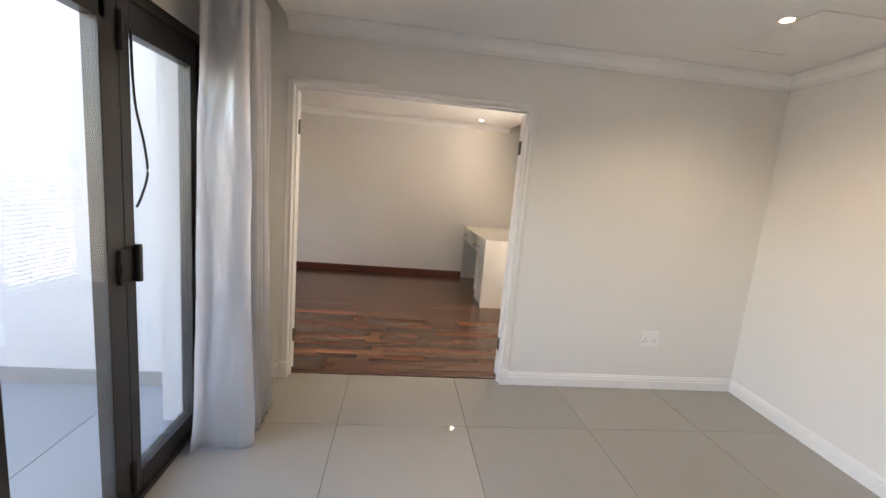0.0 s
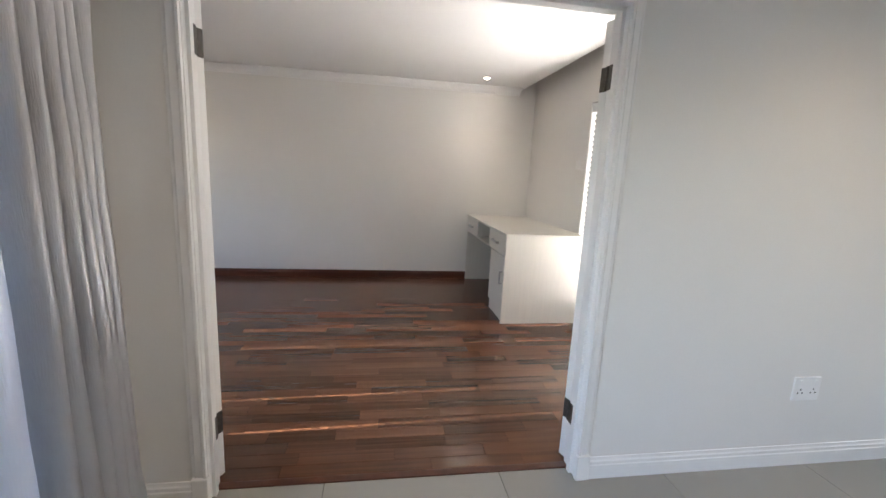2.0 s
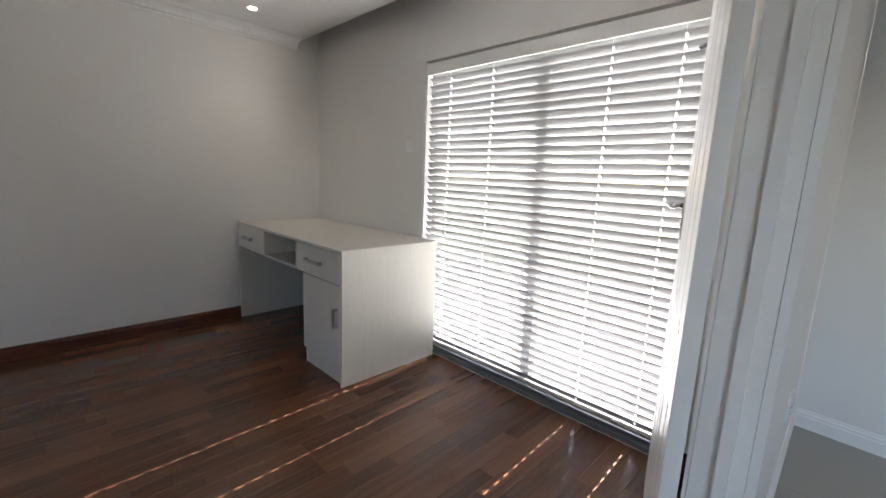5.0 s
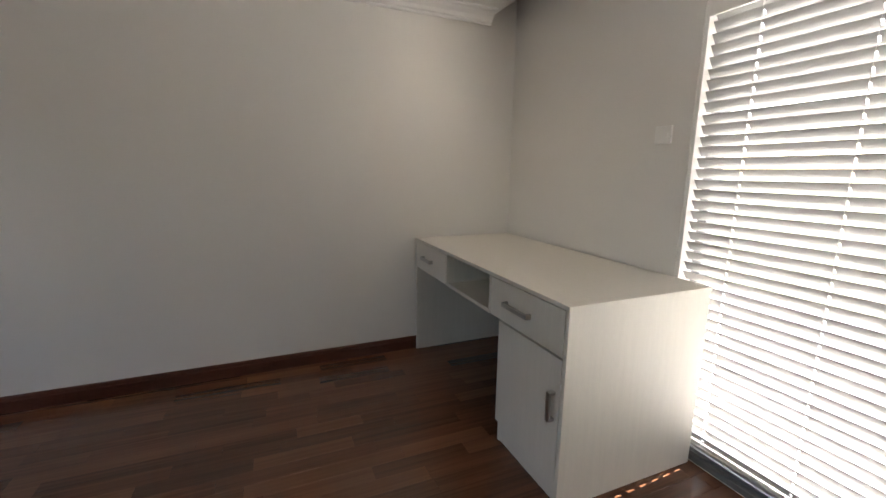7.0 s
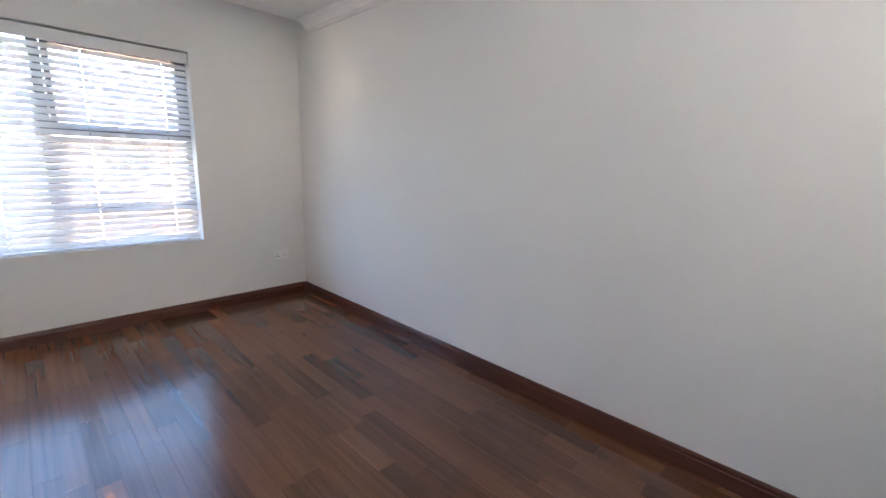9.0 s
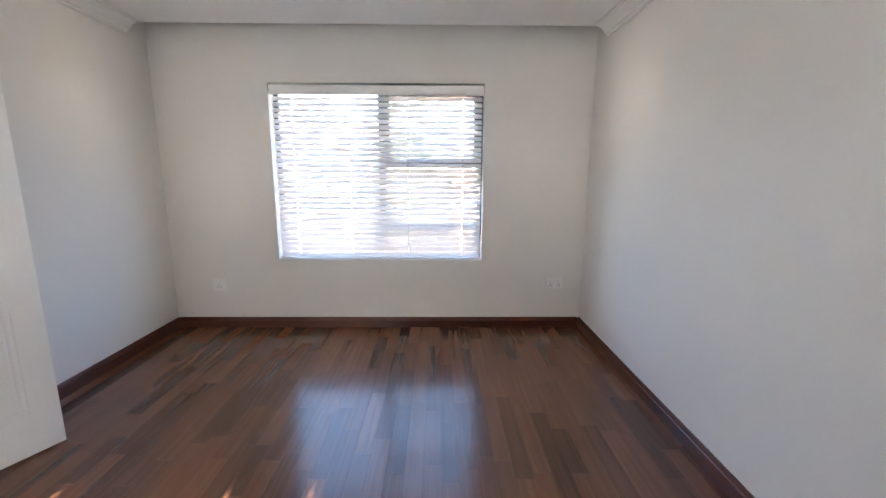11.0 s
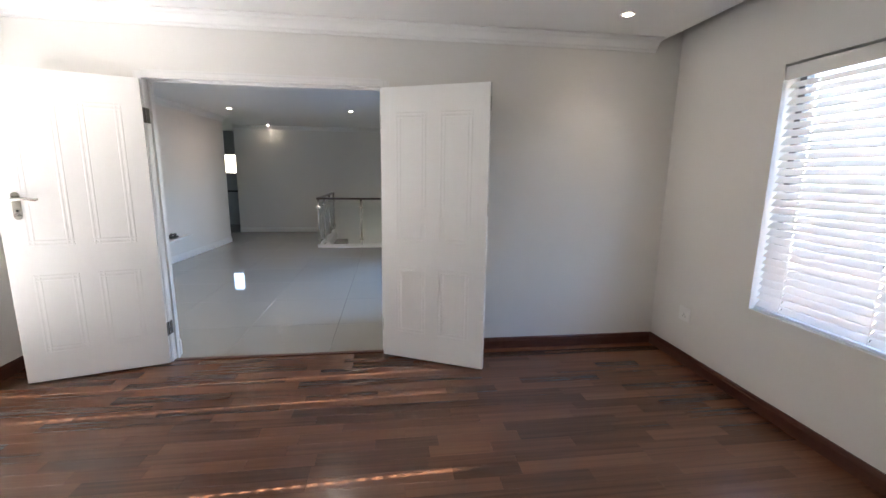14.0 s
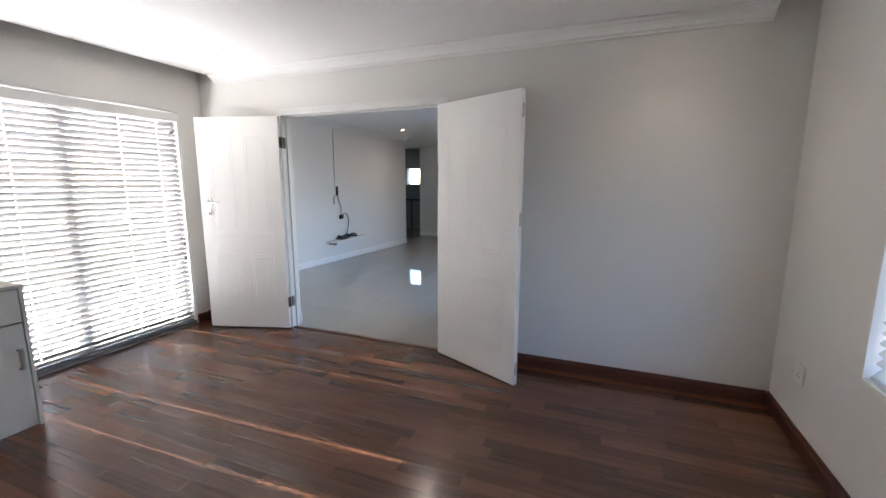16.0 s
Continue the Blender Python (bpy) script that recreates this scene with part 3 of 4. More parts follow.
def bow_handle(parent, y0, y1, z0, z1):
    """A square bow handle; lies along y or stands along z."""
    bm = bmesh.new()
    box(bm, -0.030, -0.019, y0, y1, z0, z1, bevel=0.002)
    if y1 - y0 > z1 - z0:
        box(bm, -0.021, 0.0, y0, y0 + 0.012, z0, z1), box(bm, -0.021, 0.0, y1 - 0.012, y1, z0, z1)
    else:
        box(bm, -0.021, 0.0, y0, y1, z0, z0 + 0.012), box(bm, -0.021, 0.0, y0, y1, z1 - 0.012, z1)
    return part("handle", bm, STEEL, parent, "brushed steel bow handle")


def front(name, y0, y1, z0, z1):
    return part(name, boxed(0.0, 0.017, y0, y1, z0, z1, bevel=0.0015), MELAMINE, desk)
d1 = front("drawer_front", 0.0245, 0.576, H - 0.215, H - 0.0245)
bow_handle(d1, 0.235, 0.430, 0.735, 0.757)
d2 = front("drawer_front", 1.150, L - 0.0245, H - 0.215, H - 0.0245)
bow_handle(d2, 1.365, 1.530, 0.735, 0.757)
cd = front("cupboard_door", 0.0245, 0.492, 0.118, H - 0.2245)
bow_handle(cd, 0.048, 0.070, 0.375, 0.50)
part("drawer_box", boxed(0.020, 0.45, 0.03, 0.575, H - 0.195, H - 0.06), EDGE, desk)
part("drawer_box", boxed(0.020, 0.45, 1.15, L - 0.03, H - 0.195, H - 0.06), EDGE, desk)

# ---- sockets and switches ----
def socket(name, label, at, turn, w=0.105, h=0.105, rockers=((-0.022, 0.03), (0.022, 0.03)), holes=True):
    """A wall plate: local x along the wall, y out of it."""
    s = thing(name, label, "socket", at, turn)
    part("plate", boxed(-w / 2, w / 2, 0, 0.011, -h / 2, h / 2, bevel=0.003), PLASTIC, s)
    for x, z in rockers:
        part("rocker", boxed(x - 0.008, x + 0.008, 0.010, 0.015, z - 0.009, z + 0.009, bevel=0.001), WHITE, s)
    if holes:
        for cx in ([0.0] if w < 0.12 else [-w / 4, w / 4]):
            for dx, dz in ((0, 0.006), (-0.013, -0.012), (0.013, -0.012)):
                part("pin_hole", rod(bmesh.new(), (cx + dx, 0.0105, dz - 0.008), (cx + dx, 0.0118, dz - 0.008), 0.0045, 10), BLACK, s)
    return s
socket("wall_socket", "white plastic double socket on the lounge wall", (2.045, DS, 0.42), 180, 0.15, 0.125, ((-0.045, 0.04), (0.045, 0.04)))
socket("wall_socket", "white plastic socket plate below the window", (W, 3.58, 0.395), -90, 0.115, 0.11)
socket("wall_socket", "white plastic socket plate beside the corner", (W, 6.555, 0.41), -90, 0.145, 0.095, ((-0.045, 0.03), (0.045, 0.03)))
socket("light_switch", "white light switch plate above the desk", (E_, 5.425, 1.535), 90, 0.09, 0.085, ((-0.018, 0), (0.018, 0)), False)

# ---- downlights ----
def downlight(x, y):
    d = thing("downlight", "recessed warm downlight with chrome rim, switched on", "downlight", (x, y, CEIL), group="ceiling downlights")
    bm = bmesh.new()
    n = 28
    prof = [(0.034, 0.004), (0.036, -0.006), (0.043, -0.007), (0.047, -0.001)]
    rings = [[bm.verts.new((r * math.cos(2 * math.pi * k / n), r * math.sin(2 * math.pi * k / n), z)) for k in range(n)] for r, z in prof]
    for a, b in zip(rings, rings[1:]):
        for k in range(n):
            bm.faces.new((a[k], a[(k + 1) % n], b[(k + 1) % n], b[k]))
    part("rim", bm, CHROME, d, smooth=True)
    part("bulb", rod(bmesh.new(), (0, 0, -0.001), (0, 0, -0.005), 0.027, 24), GLOW, d, "glowing lamp face")
    return d
first_lamp = downlight(*LAMPS[0])
for lx, ly in LAMPS[1:]:
    copy_thing(first_lamp, pose(lx, ly, CEIL))

# ---- lounge ----
hatch = thing("ceiling_hatch", "plain ceiling trapdoor with black strips for its shaded edge gap", "hatch", (2.2, 2.36, CEIL))
part("panel", boxed(-0.24, 0.29, -0.28, 0.282, -0.005, -0.001), CEILING, hatch)
# black strips stand for the shade in the open edge of the hatch
part("gap", boxed(-0.22, -0.17, 0.283, 0.288, -0.004, -0.001), BLACK, hatch)
part("gap", boxed(-0.12, 0.13, 0.283, 0.289, -0.004, -0.001), BLACK, hatch)

fold = thing("folding_door", "dark bronze aluminium folding glass doors, closed", "folding door", (GW - 0.029, 0, 0), 0)
def fbar(name, y0, y1, z0, z1, parent, x0=-0.03, x1=0.03):
    return part(name, boxed(x0, x1, y0, y1, z0, z1, bevel=0.003), BRONZE, parent)
fbar("outer_frame", 2.45, 2.499, 0, 2.128, fold, -0.04, 0.045)
fbar("outer_frame", -0.599, -0.55, 0, 2.128, fold, -0.04, 0.045)
fbar("outer_frame", -0.55, 2.45, 2.085, 2.128, fold, -0.04, 0.045)
fbar("floor_track", -0.55, 2.45, -0.01, 0.022, fold, -0.04, 0.045)
seams = [2.447, 1.852, 1.25, 0.65, 0.05, -0.547]
for i in range(5):
    y1, y0 = seams[i] - 0.002, seams[i + 1] + 0.002
    leaf = fbar("stile", y0, y0 + 0.062, 0.026, 2.08, fold)
    fbar("stile", y1 - 0.062 if i != 1 else y1 - 0.098, y1, 0.026, 2.08, fold)
    fbar("rail", y0 + 0.062, y1 - 0.062, 1.965, 2.08, fold)
    fbar("rail", y0 + 0.062, y1 - 0.062, 0.026, 0.125, fold)
    p = part("pane", boxed(-0.003, 0.003, y0 / 2 - y1 / 2 + 0.05, y1 / 2 - y0 / 2 - 0.05, 0.11, 1.98), GLASS, fold)
    p.matrix_basis = pose(0.012, (y0 + y1) / 2, 0, 0, 0, -2.35 if i == 1 else 0.4)    # the leaves do not lie quite true
    p.visible_shadow = False
hp = part("lock_plate", boxed(0.030, 0.045, 1.80, 1.905, 1.00, 1.14, bevel=0.004), BLACK, fold, "black lock plate")
part("pull", box(boxed(0.045, 0.072, 1.872, 1.896, 1.00, 1.155, bevel=0.005), 0.03, 0.05, 1.80, 1.90, 1.045, 1.085), BLACK, hp)
for z in (0.14, 1.95):
    part("leaf_hinge", rod(bmesh.new(), (0.036, 1.852, z - 0.07), (0.036, 1.852, z + 0.07), 0.013, 12), BLACK, fold, smooth=True)
cable = bmesh.new()
tube(cable, [(0.036, 1.915, 1.97), (0.04, 1.922, 1.72), (0.045, 1.965, 1.56), (0.045, 1.985, 1.44), (0.042, 1.95, 1.35), (0.038, 1.918, 1.30)], 0.005)
part("cable", cable, BLACK, fold, "loose black cable hanging from the stile", smooth=True)


def curtain(name, label, y0, y1, x, folds, amp, z1, first=0.0, seed=1):
    """A gathered eyelet curtain: a thick wavy sheet with its fullness growing towards the hem."""
    rng = random.Random(seed)
    c = thing(name, label, "curtain", (x, y0, 0))
    bm = bmesh.new()
    nu, nv = folds * 20, 60
    ph = [rng.uniform(-0.35, 0.35) for _ in range(folds + 2)]
    am = [rng.uniform(0.7, 1.15) for _ in range(folds + 2)]
    grid = []
    for j in range(nv + 1):
        v = j / nv
        z = 0.025 + v * (z1 - 0.025)
        row = []
        for i in range(nu + 1):
            u = i / nu
            k = 0.9 * u / 0.34 if u < 0.34 else 0.9 + (folds - 0.9) * (u - 0.34) / 0.66
            w = ph[int(k)] * (1 - k % 1) + ph[int(k) + 1] * (k % 1)
            a = amp * (am[int(k)] * (1 - k % 1) + am[int(k) + 1] * (k % 1))
            s = math.sin(2 * math.pi * k - 1.45 + w * (1 - v) * 1.4)
            s = math.copysign(abs(s) ** 0.75, s)
            xx = a * s * (0.66 + 0.34 * (1 - v)) + 0.012 * math.sin(5 * v + 9 * u) * (1 - v)
            yy = u * (y1 - y0) + 0.02 * math.sin(4 * math.pi * k) * (1 - 0.4 * v) - first * (1 - v) ** 1.5 * max(0, 1 - u * 3)
            yy += 0.030 * noise.noise((xx * 9 + seed, v * 3.2, k * 0.8)) * (1 - u * 0.6) * (1 - 0.5 * v) + 0.007 * noise.noise((xx * 30, v * 14, seed))
            row.append(bm.verts.new((xx + noise.noise((u * 9, v * 5, seed)) * 0.008, yy, z + (0.012 * math.sin(k * 2.1 + seed) if j == 0 else 0))))
        grid.append(row)
    for j in range(nv):
        for i in range(nu):
            bm.faces.new((grid[j][i], grid[j][i + 1], grid[j + 1][i + 1], grid[j + 1][i]))
    bmesh.ops.solidify(bm, geom=bm.faces[:], thickness=0.004)
    part("cloth", bm, CLOTH, c, smooth=True)
    for k in range(folds * 2):
        yy = (k + 0.5) / (folds * 2) * (y1 - y0)
        part("eyelet", rod(bmesh.new(), (0, yy - 0.004, z1 - 0.075), (0, yy + 0.004, z1 - 0.075), 0.027, 20), BRONZE, c, "dark metal eyelet")
    return c
curtain("curtain", "silver grey eyelet curtain gathered beside the doors", 2.22, 2.68, GW + 0.205, 7, 0.150, 2.36, first=0.06, seed=3)
curtain("curtain", "silver grey eyelet curtain gathered past the doors", -0.62, -0.30, GW + 0.13, 4, 0.10, 2.36, seed=5)
rail_c = thing("curtain_rod", "thin dark metal curtain rod on brackets", "curtain rod", (GW + 0.17, 0, 2.285))
part("rod", rod(bmesh.new(), (0, -0.75, 0), (0, 2.80, 0), 0.0125, 14), STEEL, rail_c, smooth=True)
for y in (-0.70, 2.72):
    part("bracket", boxed(-0.17, 0.012, y - 0.012, y + 0.012, -0.02, 0.014), STEEL, rail_c)

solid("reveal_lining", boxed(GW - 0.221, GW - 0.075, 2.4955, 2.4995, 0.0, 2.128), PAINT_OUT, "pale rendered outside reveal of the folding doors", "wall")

# television corner: the set is gone, its cables remain
tv = thing("floating_shelf", "narrow white floating wall shelf", "shelf", (2.62, -0.22, 0.40), 3.8)
part("board", boxed(-0.20, -0.002, -0.68, 0.60, -0.022, 0.0, bevel=0.002), WHITE, tv)
part("bracket", boxed(-0.16, -0.002, 0.50, 0.515, -0.06, -0.022), GREYAL, tv)
def tvx(y):
    return 2.83 - 0.067 * (DS - y)
trunk = thing("cable_trunking", "white plastic cable trunking down the wall", "trunking", (tvx(0.0), 0.0, 0), 3.8)
part("channel", boxed(-0.022, -0.001, -0.017, 0.017, 1.37, 2.39, bevel=0.002), PLASTIC, trunk)
cabs = thing("loose_cables", "tangle of loose black cables with a plug", "cables", (tvx(-0.05), -0.05, 0), 3.8)
part("sleeve", boxed(-0.03, -0.001, -0.005, 0.035, 1.19, 1.37, bevel=0.005), BLACK, cabs, "black cable sleeve")
part("hook", tube(bmesh.new(), [(-0.02, 0.02, 1.19), (-0.028, 0.08, 1.205), (-0.028, 0.135, 1.185), (-0.028, 0.145, 1.05)], 0.013), STEEL, cabs, "grey cable stub", smooth=True)
part("cable", tube(bmesh.new(), [(-0.02, 0.01, 1.2), (-0.03, -0.03, 1.08), (-0.03, -0.07, 1.0), (-0.03, -0.08, 0.86)], 0.015), STEEL, cabs, "grey flexible conduit", smooth=True)
part("plug", boxed(-0.06, -0.012, -0.115, -0.02, 0.77, 0.85, bevel=0.012), BLACK, cabs, "black mains plug")
part("socket_plate", boxed(-0.012, -0.001, -0.125, -0.01, 0.755, 0.865, bevel=0.003), PLASTIC, cabs)
part("cable", tube(bmesh.new(), [(-0.05, -0.08, 0.84), (-0.06, -0.17, 0.87), (-0.07, -0.25, 0.78), (-0.08, -0.22, 0.60), (-0.09, -0.12, 0.47), (-0.09, -0.02, 0.42)], 0.0075), BLACK, cabs, smooth=True)
rng = random.Random(7)
coil = [(-0.10 + 0.05 * math.cos(a * 1.9) + rng.uniform(-.015, .015), -0.14 + 0.30 * math.sin(a * 1.1) + rng.uniform(-.03, .03), 0.412 + 0.020 * (a % 4)) for a in range(22)]
part("cable", tube(bmesh.new(), coil, 0.011), BLACK, cabs, "coiled black cable on the shelf", smooth=True)

# stair opening with a glass balustrade
rail = thing("balustrade", "glass balustrade with steel posts and dark handrail", "balustrade", (0, 0, 0))
RX, RY = 0.555, -1.76
for k, (px, py) in enumerate(((RX, RY), (-0.25, RY), (GW + 0.03, RY), (RX, -2.5), (RX, -3.25), (RX, FAR + 0.03))):
    post = part("post", rod(bmesh.new(), (px, py, 0.0), (px, py, 0.93), 0.021, 16), CHROME, rail, smooth=True)
    for z in (0.16, 0.78):
        part("clamp", boxed(px - 0.045, px + 0.045, py - 0.016, py + 0.016, z - 0.02, z + 0.02, bevel=0.004), CHROME, post)
part("handrail", boxed(GW + 0.002, RX + 0.03, RY - 0.03, RY + 0.03, 0.93, 0.965, bevel=0.006), RAILWOOD, rail, "dark timber handrail")
part("handrail", boxed(RX - 0.03, RX + 0.03, FAR + 0.003, RY - 0.03, 0.93, 0.965, bevel=0.006), RAILWOOD, rail)
for a in ((-0.21, RX - 0.04, RY - 0.005, RY + 0.005), (GW + 0.07, -0.29, RY - 0.005, RY + 0.005), (RX - 0.005, RX + 0.005, -2.46, RY - 0.04), (RX - 0.005, RX + 0.005, -3.21, -2.54), (RX - 0.005, RX + 0.005, FAR + 0.07, -3.29)):
    part("glass_panel", boxed(*a, 0.08, 0.86), GLASS, rail)
solid("stairwell_edge", box(boxed(GW, RX + 0.05, RY - 0.05, RY + 0.06, -0.30, -0.003), RX - 0.05, RX + 0.06, FAR, RY - 0.05, -0.30, -0.003), WHITE, "white painted edge of the stair opening", "floor edge")
solid("stairwell_upstand", box(boxed(GW + 0.002, RX + 0.03, RY - 0.022, RY + 0.022, -0.002, 0.055), RX - 0.022, RX + 0.03, FAR + 0.002, RY - 0.022, -0.002, 0.055), WHITE, "white painted upstand round the stair opening", "upstand")
flight = thing("staircase", "white stair flight going down from the landing", "staircase", (0, 0, 0), kind="structure")
part("stringer", sweep(bmesh.new(), [(0, -0.02), (0.06, -0.02), (0.06, -0.4), (0, -0.4)], (RX - 0.05, -1.9, 0.0), (RX - 0.05, -1.9 - 0.6, 0.0), (-1, 0, 0)), WHITE, flight)
for i in range(12):
    part("step", boxed(RX - 0.06 - 0.27 * (i + 1), RX - 0.06 - 0.27 * i, -3.95, -2.95, -0.18 * (i + 1) - 0.15, -0.18 * (i + 1)), TILE, flight) if i < 6 else None
solid("stairwell_floor", boxed(GW, RX, FAR, RY, -2.9, -2.8), CONCRETE, "pale floor at the bottom of the stairs", "floor")
solid("stairwell_side", boxed(RX + 0.06, RX + 0.16, FAR, RY + 0.06, -2.9, -0.30), PAINT, "painted stairwell side wall", "wall")
solid("stairwell_north", boxed(GW, RX + 0.06, RY + 0.06, RY + 0.16, -2.9, -0.30), PAINT, "painted stairwell wall", "wall")
prail = thing("passage_rail", "black metal rail before the passage window", "railing", (3.4, -5.3, 0))
part("top_bar", boxed(-0.75, 0.6, -0.02, 0.02, 0.89, 0.93, bevel=0.004), BLACK, prail)
for x in (-0.45, 0.25, 0.55):
    part("post", boxed(x - 0.015, x + 0.015, -0.015, 0.015, 0.0, 0.89), BLACK, prail)
pw = thing("window_3", "small frosted passage window", "window", (3.45, -5.55, 0), kind="structure")
p = part("pane", boxed(-0.43, 0.43, -0.004, 0.004, 1.36, 1.89), GLASS, pw)
p.visible_shadow = False
part("window_frame", box(boxed(-0.43, 0.43, -0.02, 0.02, 1.36, 1.39), -0.43, 0.43, -0.02, 0.02, 1.86, 1.89), GREYAL, pw)

# ---- outside ----
bm = bmesh.new()
bmesh.ops.create_circle(bm, cap_ends=True, segments=48, radius=900, matrix=Matrix.Translation((0, 0, -3.2)))
solid("ground", bm, GRASS, "garden ground reaching the horizon", "ground")
solid("balcony_floor", boxed(E_ + 0.225, 5.4, 3.1, 9.0, -0.25, -0.03), CONCRETE, "pale sunlit balcony paving outside the sliding door", "balcony")
solid("road", boxed(-13.0, -7.5, -60, 60, -3.2, -3.15), material("asphalt", (0.055, 0.055, 0.058), 0.9, var=0.2, scale=1, fine=30), "grey asphalt street beyond the house", "road")


def house(at, turn, w, d, h, label, wallmat):
    hs = thing("house", label, "house", at, turn)
    part("wall", boxed(0, d, 0, w, 0, h), wallmat, hs)
    bm = bmesh.new()
    sweep(bm, [(-0.5, h), (d / 2, h + 1.9), (d + 0.5, h), (d + 0.5, h - 0.15), (d / 2, h + 1.7), (-0.5, h - 0.15)], (0, -0.5, 0), (0, w + 0.5, 0), (1, 0, 0))
    part("roof", bm, ROOF_TILE, hs)
    for k in range(int(w // 3)):
        y = 1.0 + k * 3
        for z in (0.9, 3.6):
            if z + 1.3 < h:
                wd = part("window", boxed(d - 0.05, d + 0.02, y, y + 1.4, z, z + 1.2), GREYAL, hs)
                part("pane", boxed(d + 0.02, d + 0.03, y + 0.06, y + 1.34, z + 0.06, z + 1.14), BLACK, wd)
    return hs
house((-27, 6.2, -3.2), 0, 13, 8, 5.2, "tan plastered two-storey house across the street", BRICK_TAN)
house((-30, -9.0, -3.2), 0, 11, 8, 5.4, "white plastered house with grey roof across the street", PAINT_OUT)
solid("garden_wall", boxed(-14.2, -14.0, -40, 40, -3.2, -1.3), BRICK_TAN, "long tan boundary wall along the street", "wall")


def tree(at, h, r, seed, label):
    rng = random.Random(seed)
    t = thing("tree", label, "tree", at)
    bm = rod(bmesh.new(), (0, 0, 0), (0.1, 0.1, h * 0.55), 0.16, 10, 0.09)
    for k in range(6):
        a = k * 1.05 + rng.random()
        rod(bm, (0.05, 0.05, h * (0.3 + 0.04 * k)), (r * 0.7 * math.cos(a), r * 0.7 * math.sin(a), h * (0.6 + 0.05 * k)), 0.06, 7, 0.02)
    part("trunk", bm, BARK, t)
    vs, fs = [], []
    clumps = [(Vector((rng.gauss(0, r * 0.42), rng.gauss(0, r * 0.42), h * 0.72 + rng.gauss(0, h * 0.13))), rng.uniform(0.3, 0.75)) for _ in range(34)]
    for c, cr in clumps:
        for _ in range(110):
            d = Vector((rng.gauss(0, 1), rng.gauss(0, 1), rng.gauss(0, 1))).normalized() * cr * rng.random() ** 0.4
            u = Vector((rng.gauss(0, 1), rng.gauss(0, 1), rng.gauss(0, 1))).normalized() * 0.10
            w = u.orthogonal().normalized() * 0.045
            i = len(vs)
            p = c + d
            vs += [p - u, p + w, p + u, p - w]
            fs.append((i, i + 1, i + 2, i + 3))
    me = bpy.data.meshes.new("crown")
    me.from_pydata([tuple(v) for v in vs], [], fs)
    me.materials.append(LEAF)
    cr = new("crown", me)
    cr.parent = t
    return t
tree((-21.5, 19.5, -3.2), 7.2, 2.6, 4, "leafy green garden tree with an uneven crown")
tree((-24.0, 24.5, -3.2), 8.0, 3.0, 9, "tall leafy green tree beyond the boundary wall")
tree((-21.0, 3.6, -3.2), 8.5, 1.7, 12, "leafy green street tree")

# ---- floors, piece by piece ----
terrace = solid("terrace_floor", boxed(-5.0, GW - 0.222, -5.8, 2.9, -0.25, -0.022), GROUT, "grey tiled terrace floor outside the glass doors", "terrace")
pav = mesh("tile", boxed(-0.398, 0.398, -0.798, 0.798, -0.02, 0.0, bevel=0.0015), PAVER)
for i in range(4):
    for j in range(5):
        ob = new("tile", pav)
        ob.parent = terrace
        ob.location = (-1.692 - 0.4 - 0.8 * i + 0.8, 2.09 - 1.6 * j, -0.001)
lounge = solid("floor_lounge", box(box(boxed(RX + 0.06, 5.0, -5.45, RY + 0.06, -0.2, -0.012), GW, 5.0, RY + 0.06, DS, -0.2, -0.012), DX0, DX1, DS, 3.15, -0.2, -0.012), GROUT, "polished cream porcelain tile floor", "floor")
T = 0.8045
xs = [-0.294 + T * k for k in range(-1, 7)]
ys = [2.49 + T * k for k in range(-10, 2)]
cache = {}
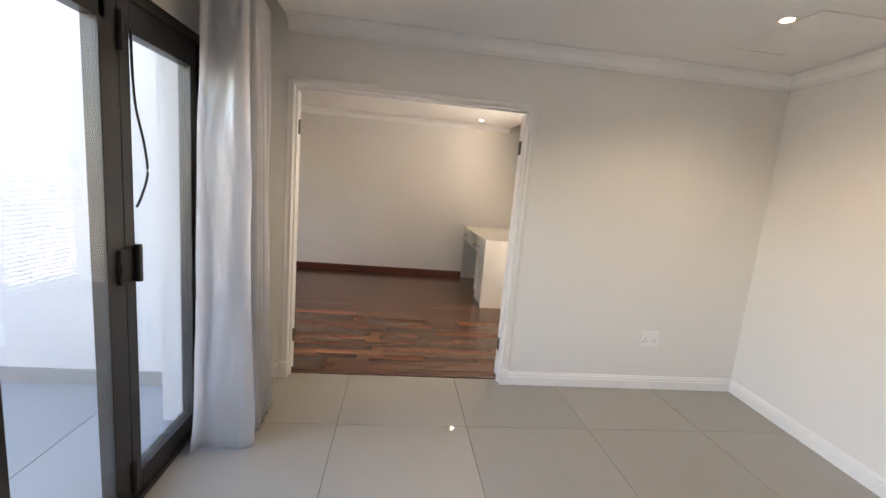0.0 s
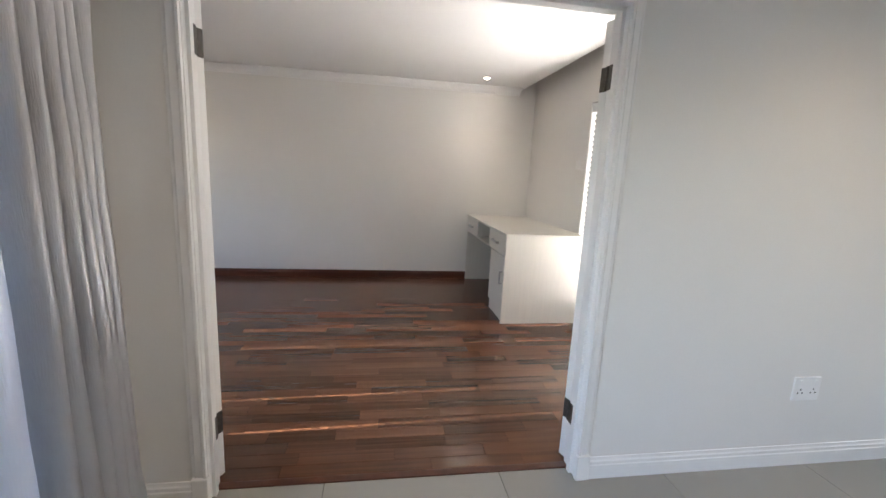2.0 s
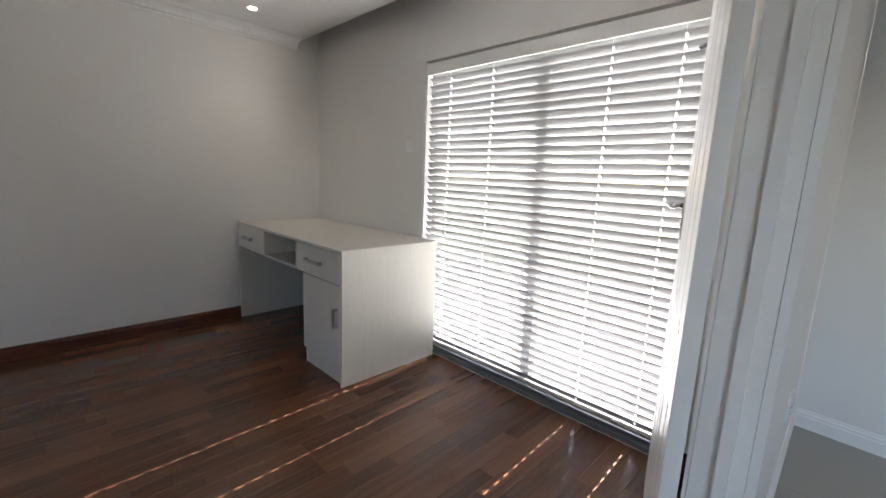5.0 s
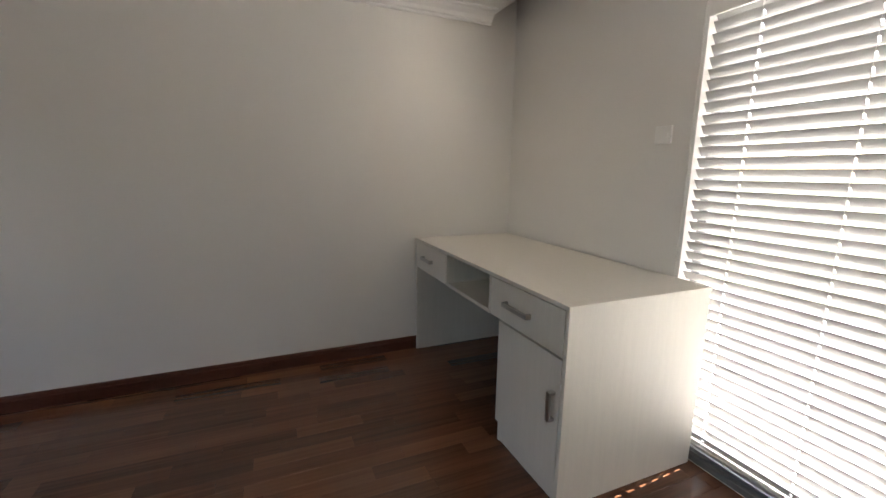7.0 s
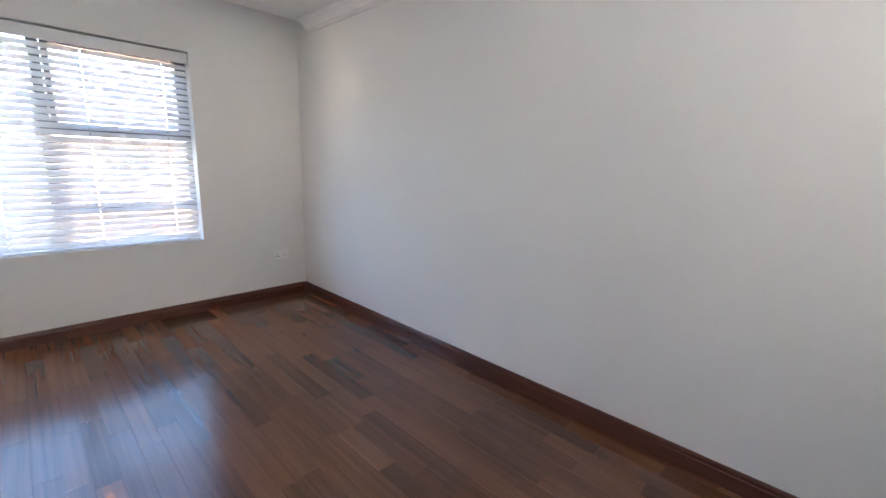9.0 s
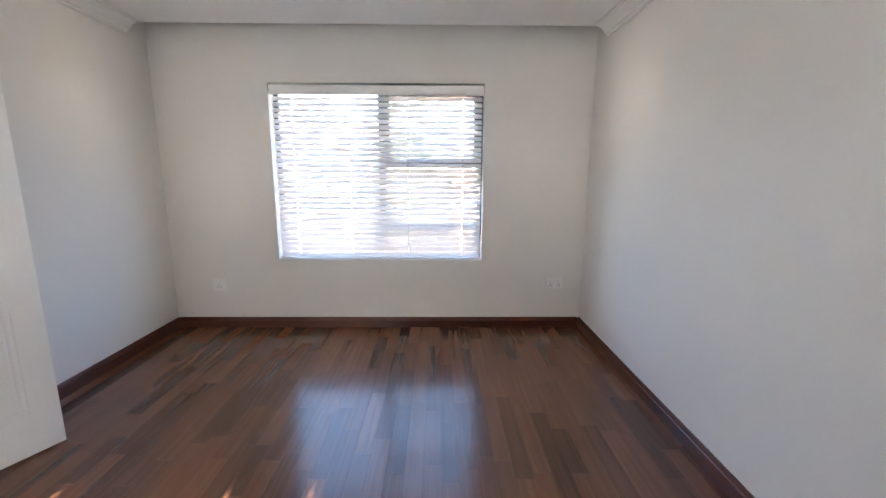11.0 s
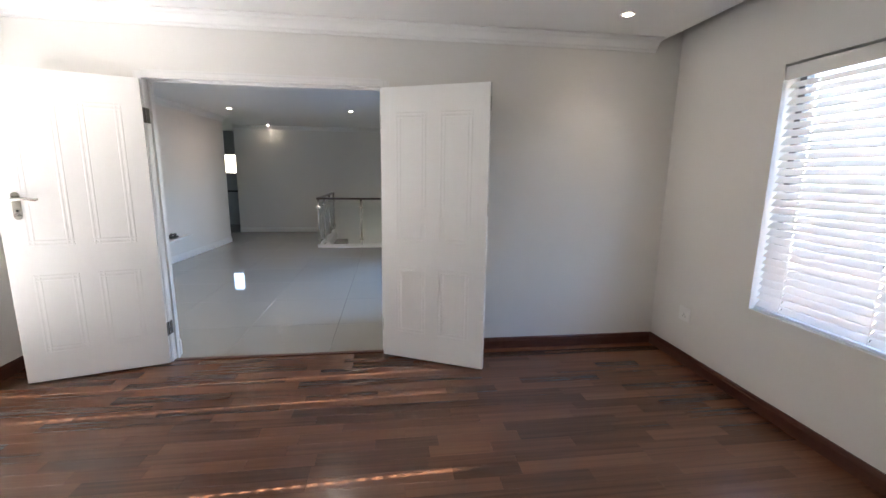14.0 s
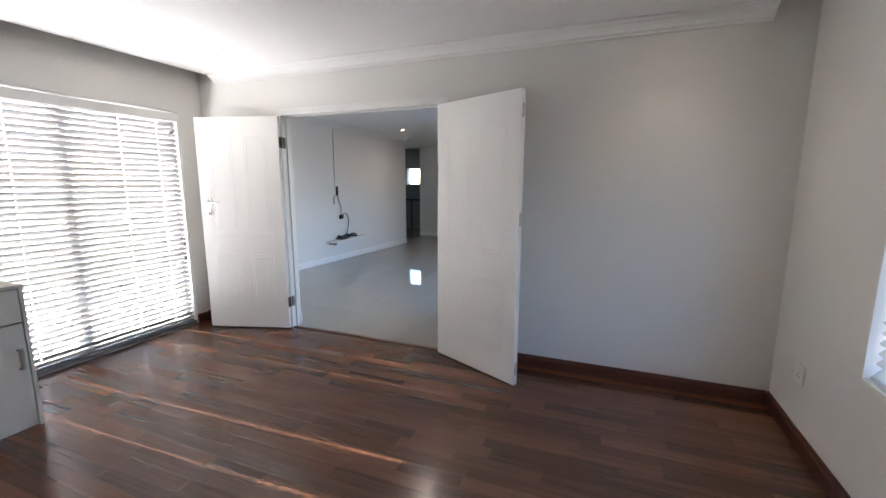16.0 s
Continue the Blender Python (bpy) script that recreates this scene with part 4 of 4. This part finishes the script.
for i in range(len(xs)):
    for j in range(len(ys)):
        x0, x1, y0, y1 = xs[i], xs[i] + T, ys[j], ys[j] + T
        x0, x1, y0 = max(x0, GW), min(x1, 5.0), max(y0, -5.45)
        y1 = min(y1, 3.148)
        if y1 - y0 < 0.05 or x1 - x0 < 0.05:
            continue
        if x1 <= RX + 0.07 and y1 <= RY + 0.07 or (x0 < RX and y0 < RY - 0.7 and x1 < RX + 0.3):
            continue
        if x0 < RX + 0.06 < x1 and y1 < RY + 0.1:
            x0 = RX + 0.06
        if y0 < RY + 0.06 < y1 and x1 < RX + 0.3:
            y0 = RY + 0.06
        key = (round(x1 - x0, 3), round(y1 - y0, 3))
        if key not in cache:
            g = 0.0012
            cache[key] = mesh("tile", boxed(-key[0] / 2 + g, key[0] / 2 - g, -key[1] / 2 + g, key[1] / 2 - g, -0.0115, 0.0, bevel=0.0008), TILE)
        ob = new("tile", cache[key])
        ob.parent = lounge
        ob.location = ((x0 + x1) / 2, (y0 + y1) / 2, 0)

floor = solid("floor", boxed(W, E_, 3.185, N, -0.2, -0.009), SCREED, "dark mahogany laminate strip floor", "floor")
strip, rng = 0.0868, random.Random(21)
lengths = (0.34, 0.46, 0.46, 0.58, 0.70)
cache = {}
rest_v, rest_f = [], []
made = 0
row = 0
y = 3.186
while y < N - 0.001:
    y1 = min(y + strip, N)
    x = W - rng.uniform(0.0, 0.5)
    while x < E_ - 0.001:
        ln = rng.choice(lengths)
        a, b = max(x, W), min(x + ln, E_)
        x += ln
        if b - a < 0.02:
            continue
        g = 0.0004
        if y < 6.0 and made < 298:
            key = (round(b - a, 4), round(y1 - y, 4))
            if key not in cache:
                cache[key] = mesh("plank", boxed(-key[0] / 2 + g, key[0] / 2 - g, -key[1] / 2 + g, key[1] / 2 - g, -0.008, 0.0), PLANK)
            ob = new("plank", cache[key])
            ob.parent = floor
            ob.location = ((a + b) / 2, (y + y1) / 2, 0)
            made += 1
        else:
            i = len(rest_v)
            rest_v += [(a + g, y + g, 0), (b - g, y + g, 0), (b - g, y1 - g, 0), (a + g, y1 - g, 0), (a + g, y + g, -0.008), (b - g, y + g, -0.008), (b - g, y1 - g, -0.008), (a + g, y1 - g, -0.008)]
            rest_f += [(i, i + 1, i + 2, i + 3), (i, i + 4, i + 5, i + 1), (i + 1, i + 5, i + 6, i + 2), (i + 2, i + 6, i + 7, i + 3), (i + 3, i + 7, i + 4, i)]
    y = y1
me = bpy.data.meshes.new("planks")
me.from_pydata(rest_v, [], rest_f)
me.materials.append(PLANK_REST)
ob = tagged(new("planks", me), "rest of the laminate strips", "", "", "stuff")
ob.parent = floor
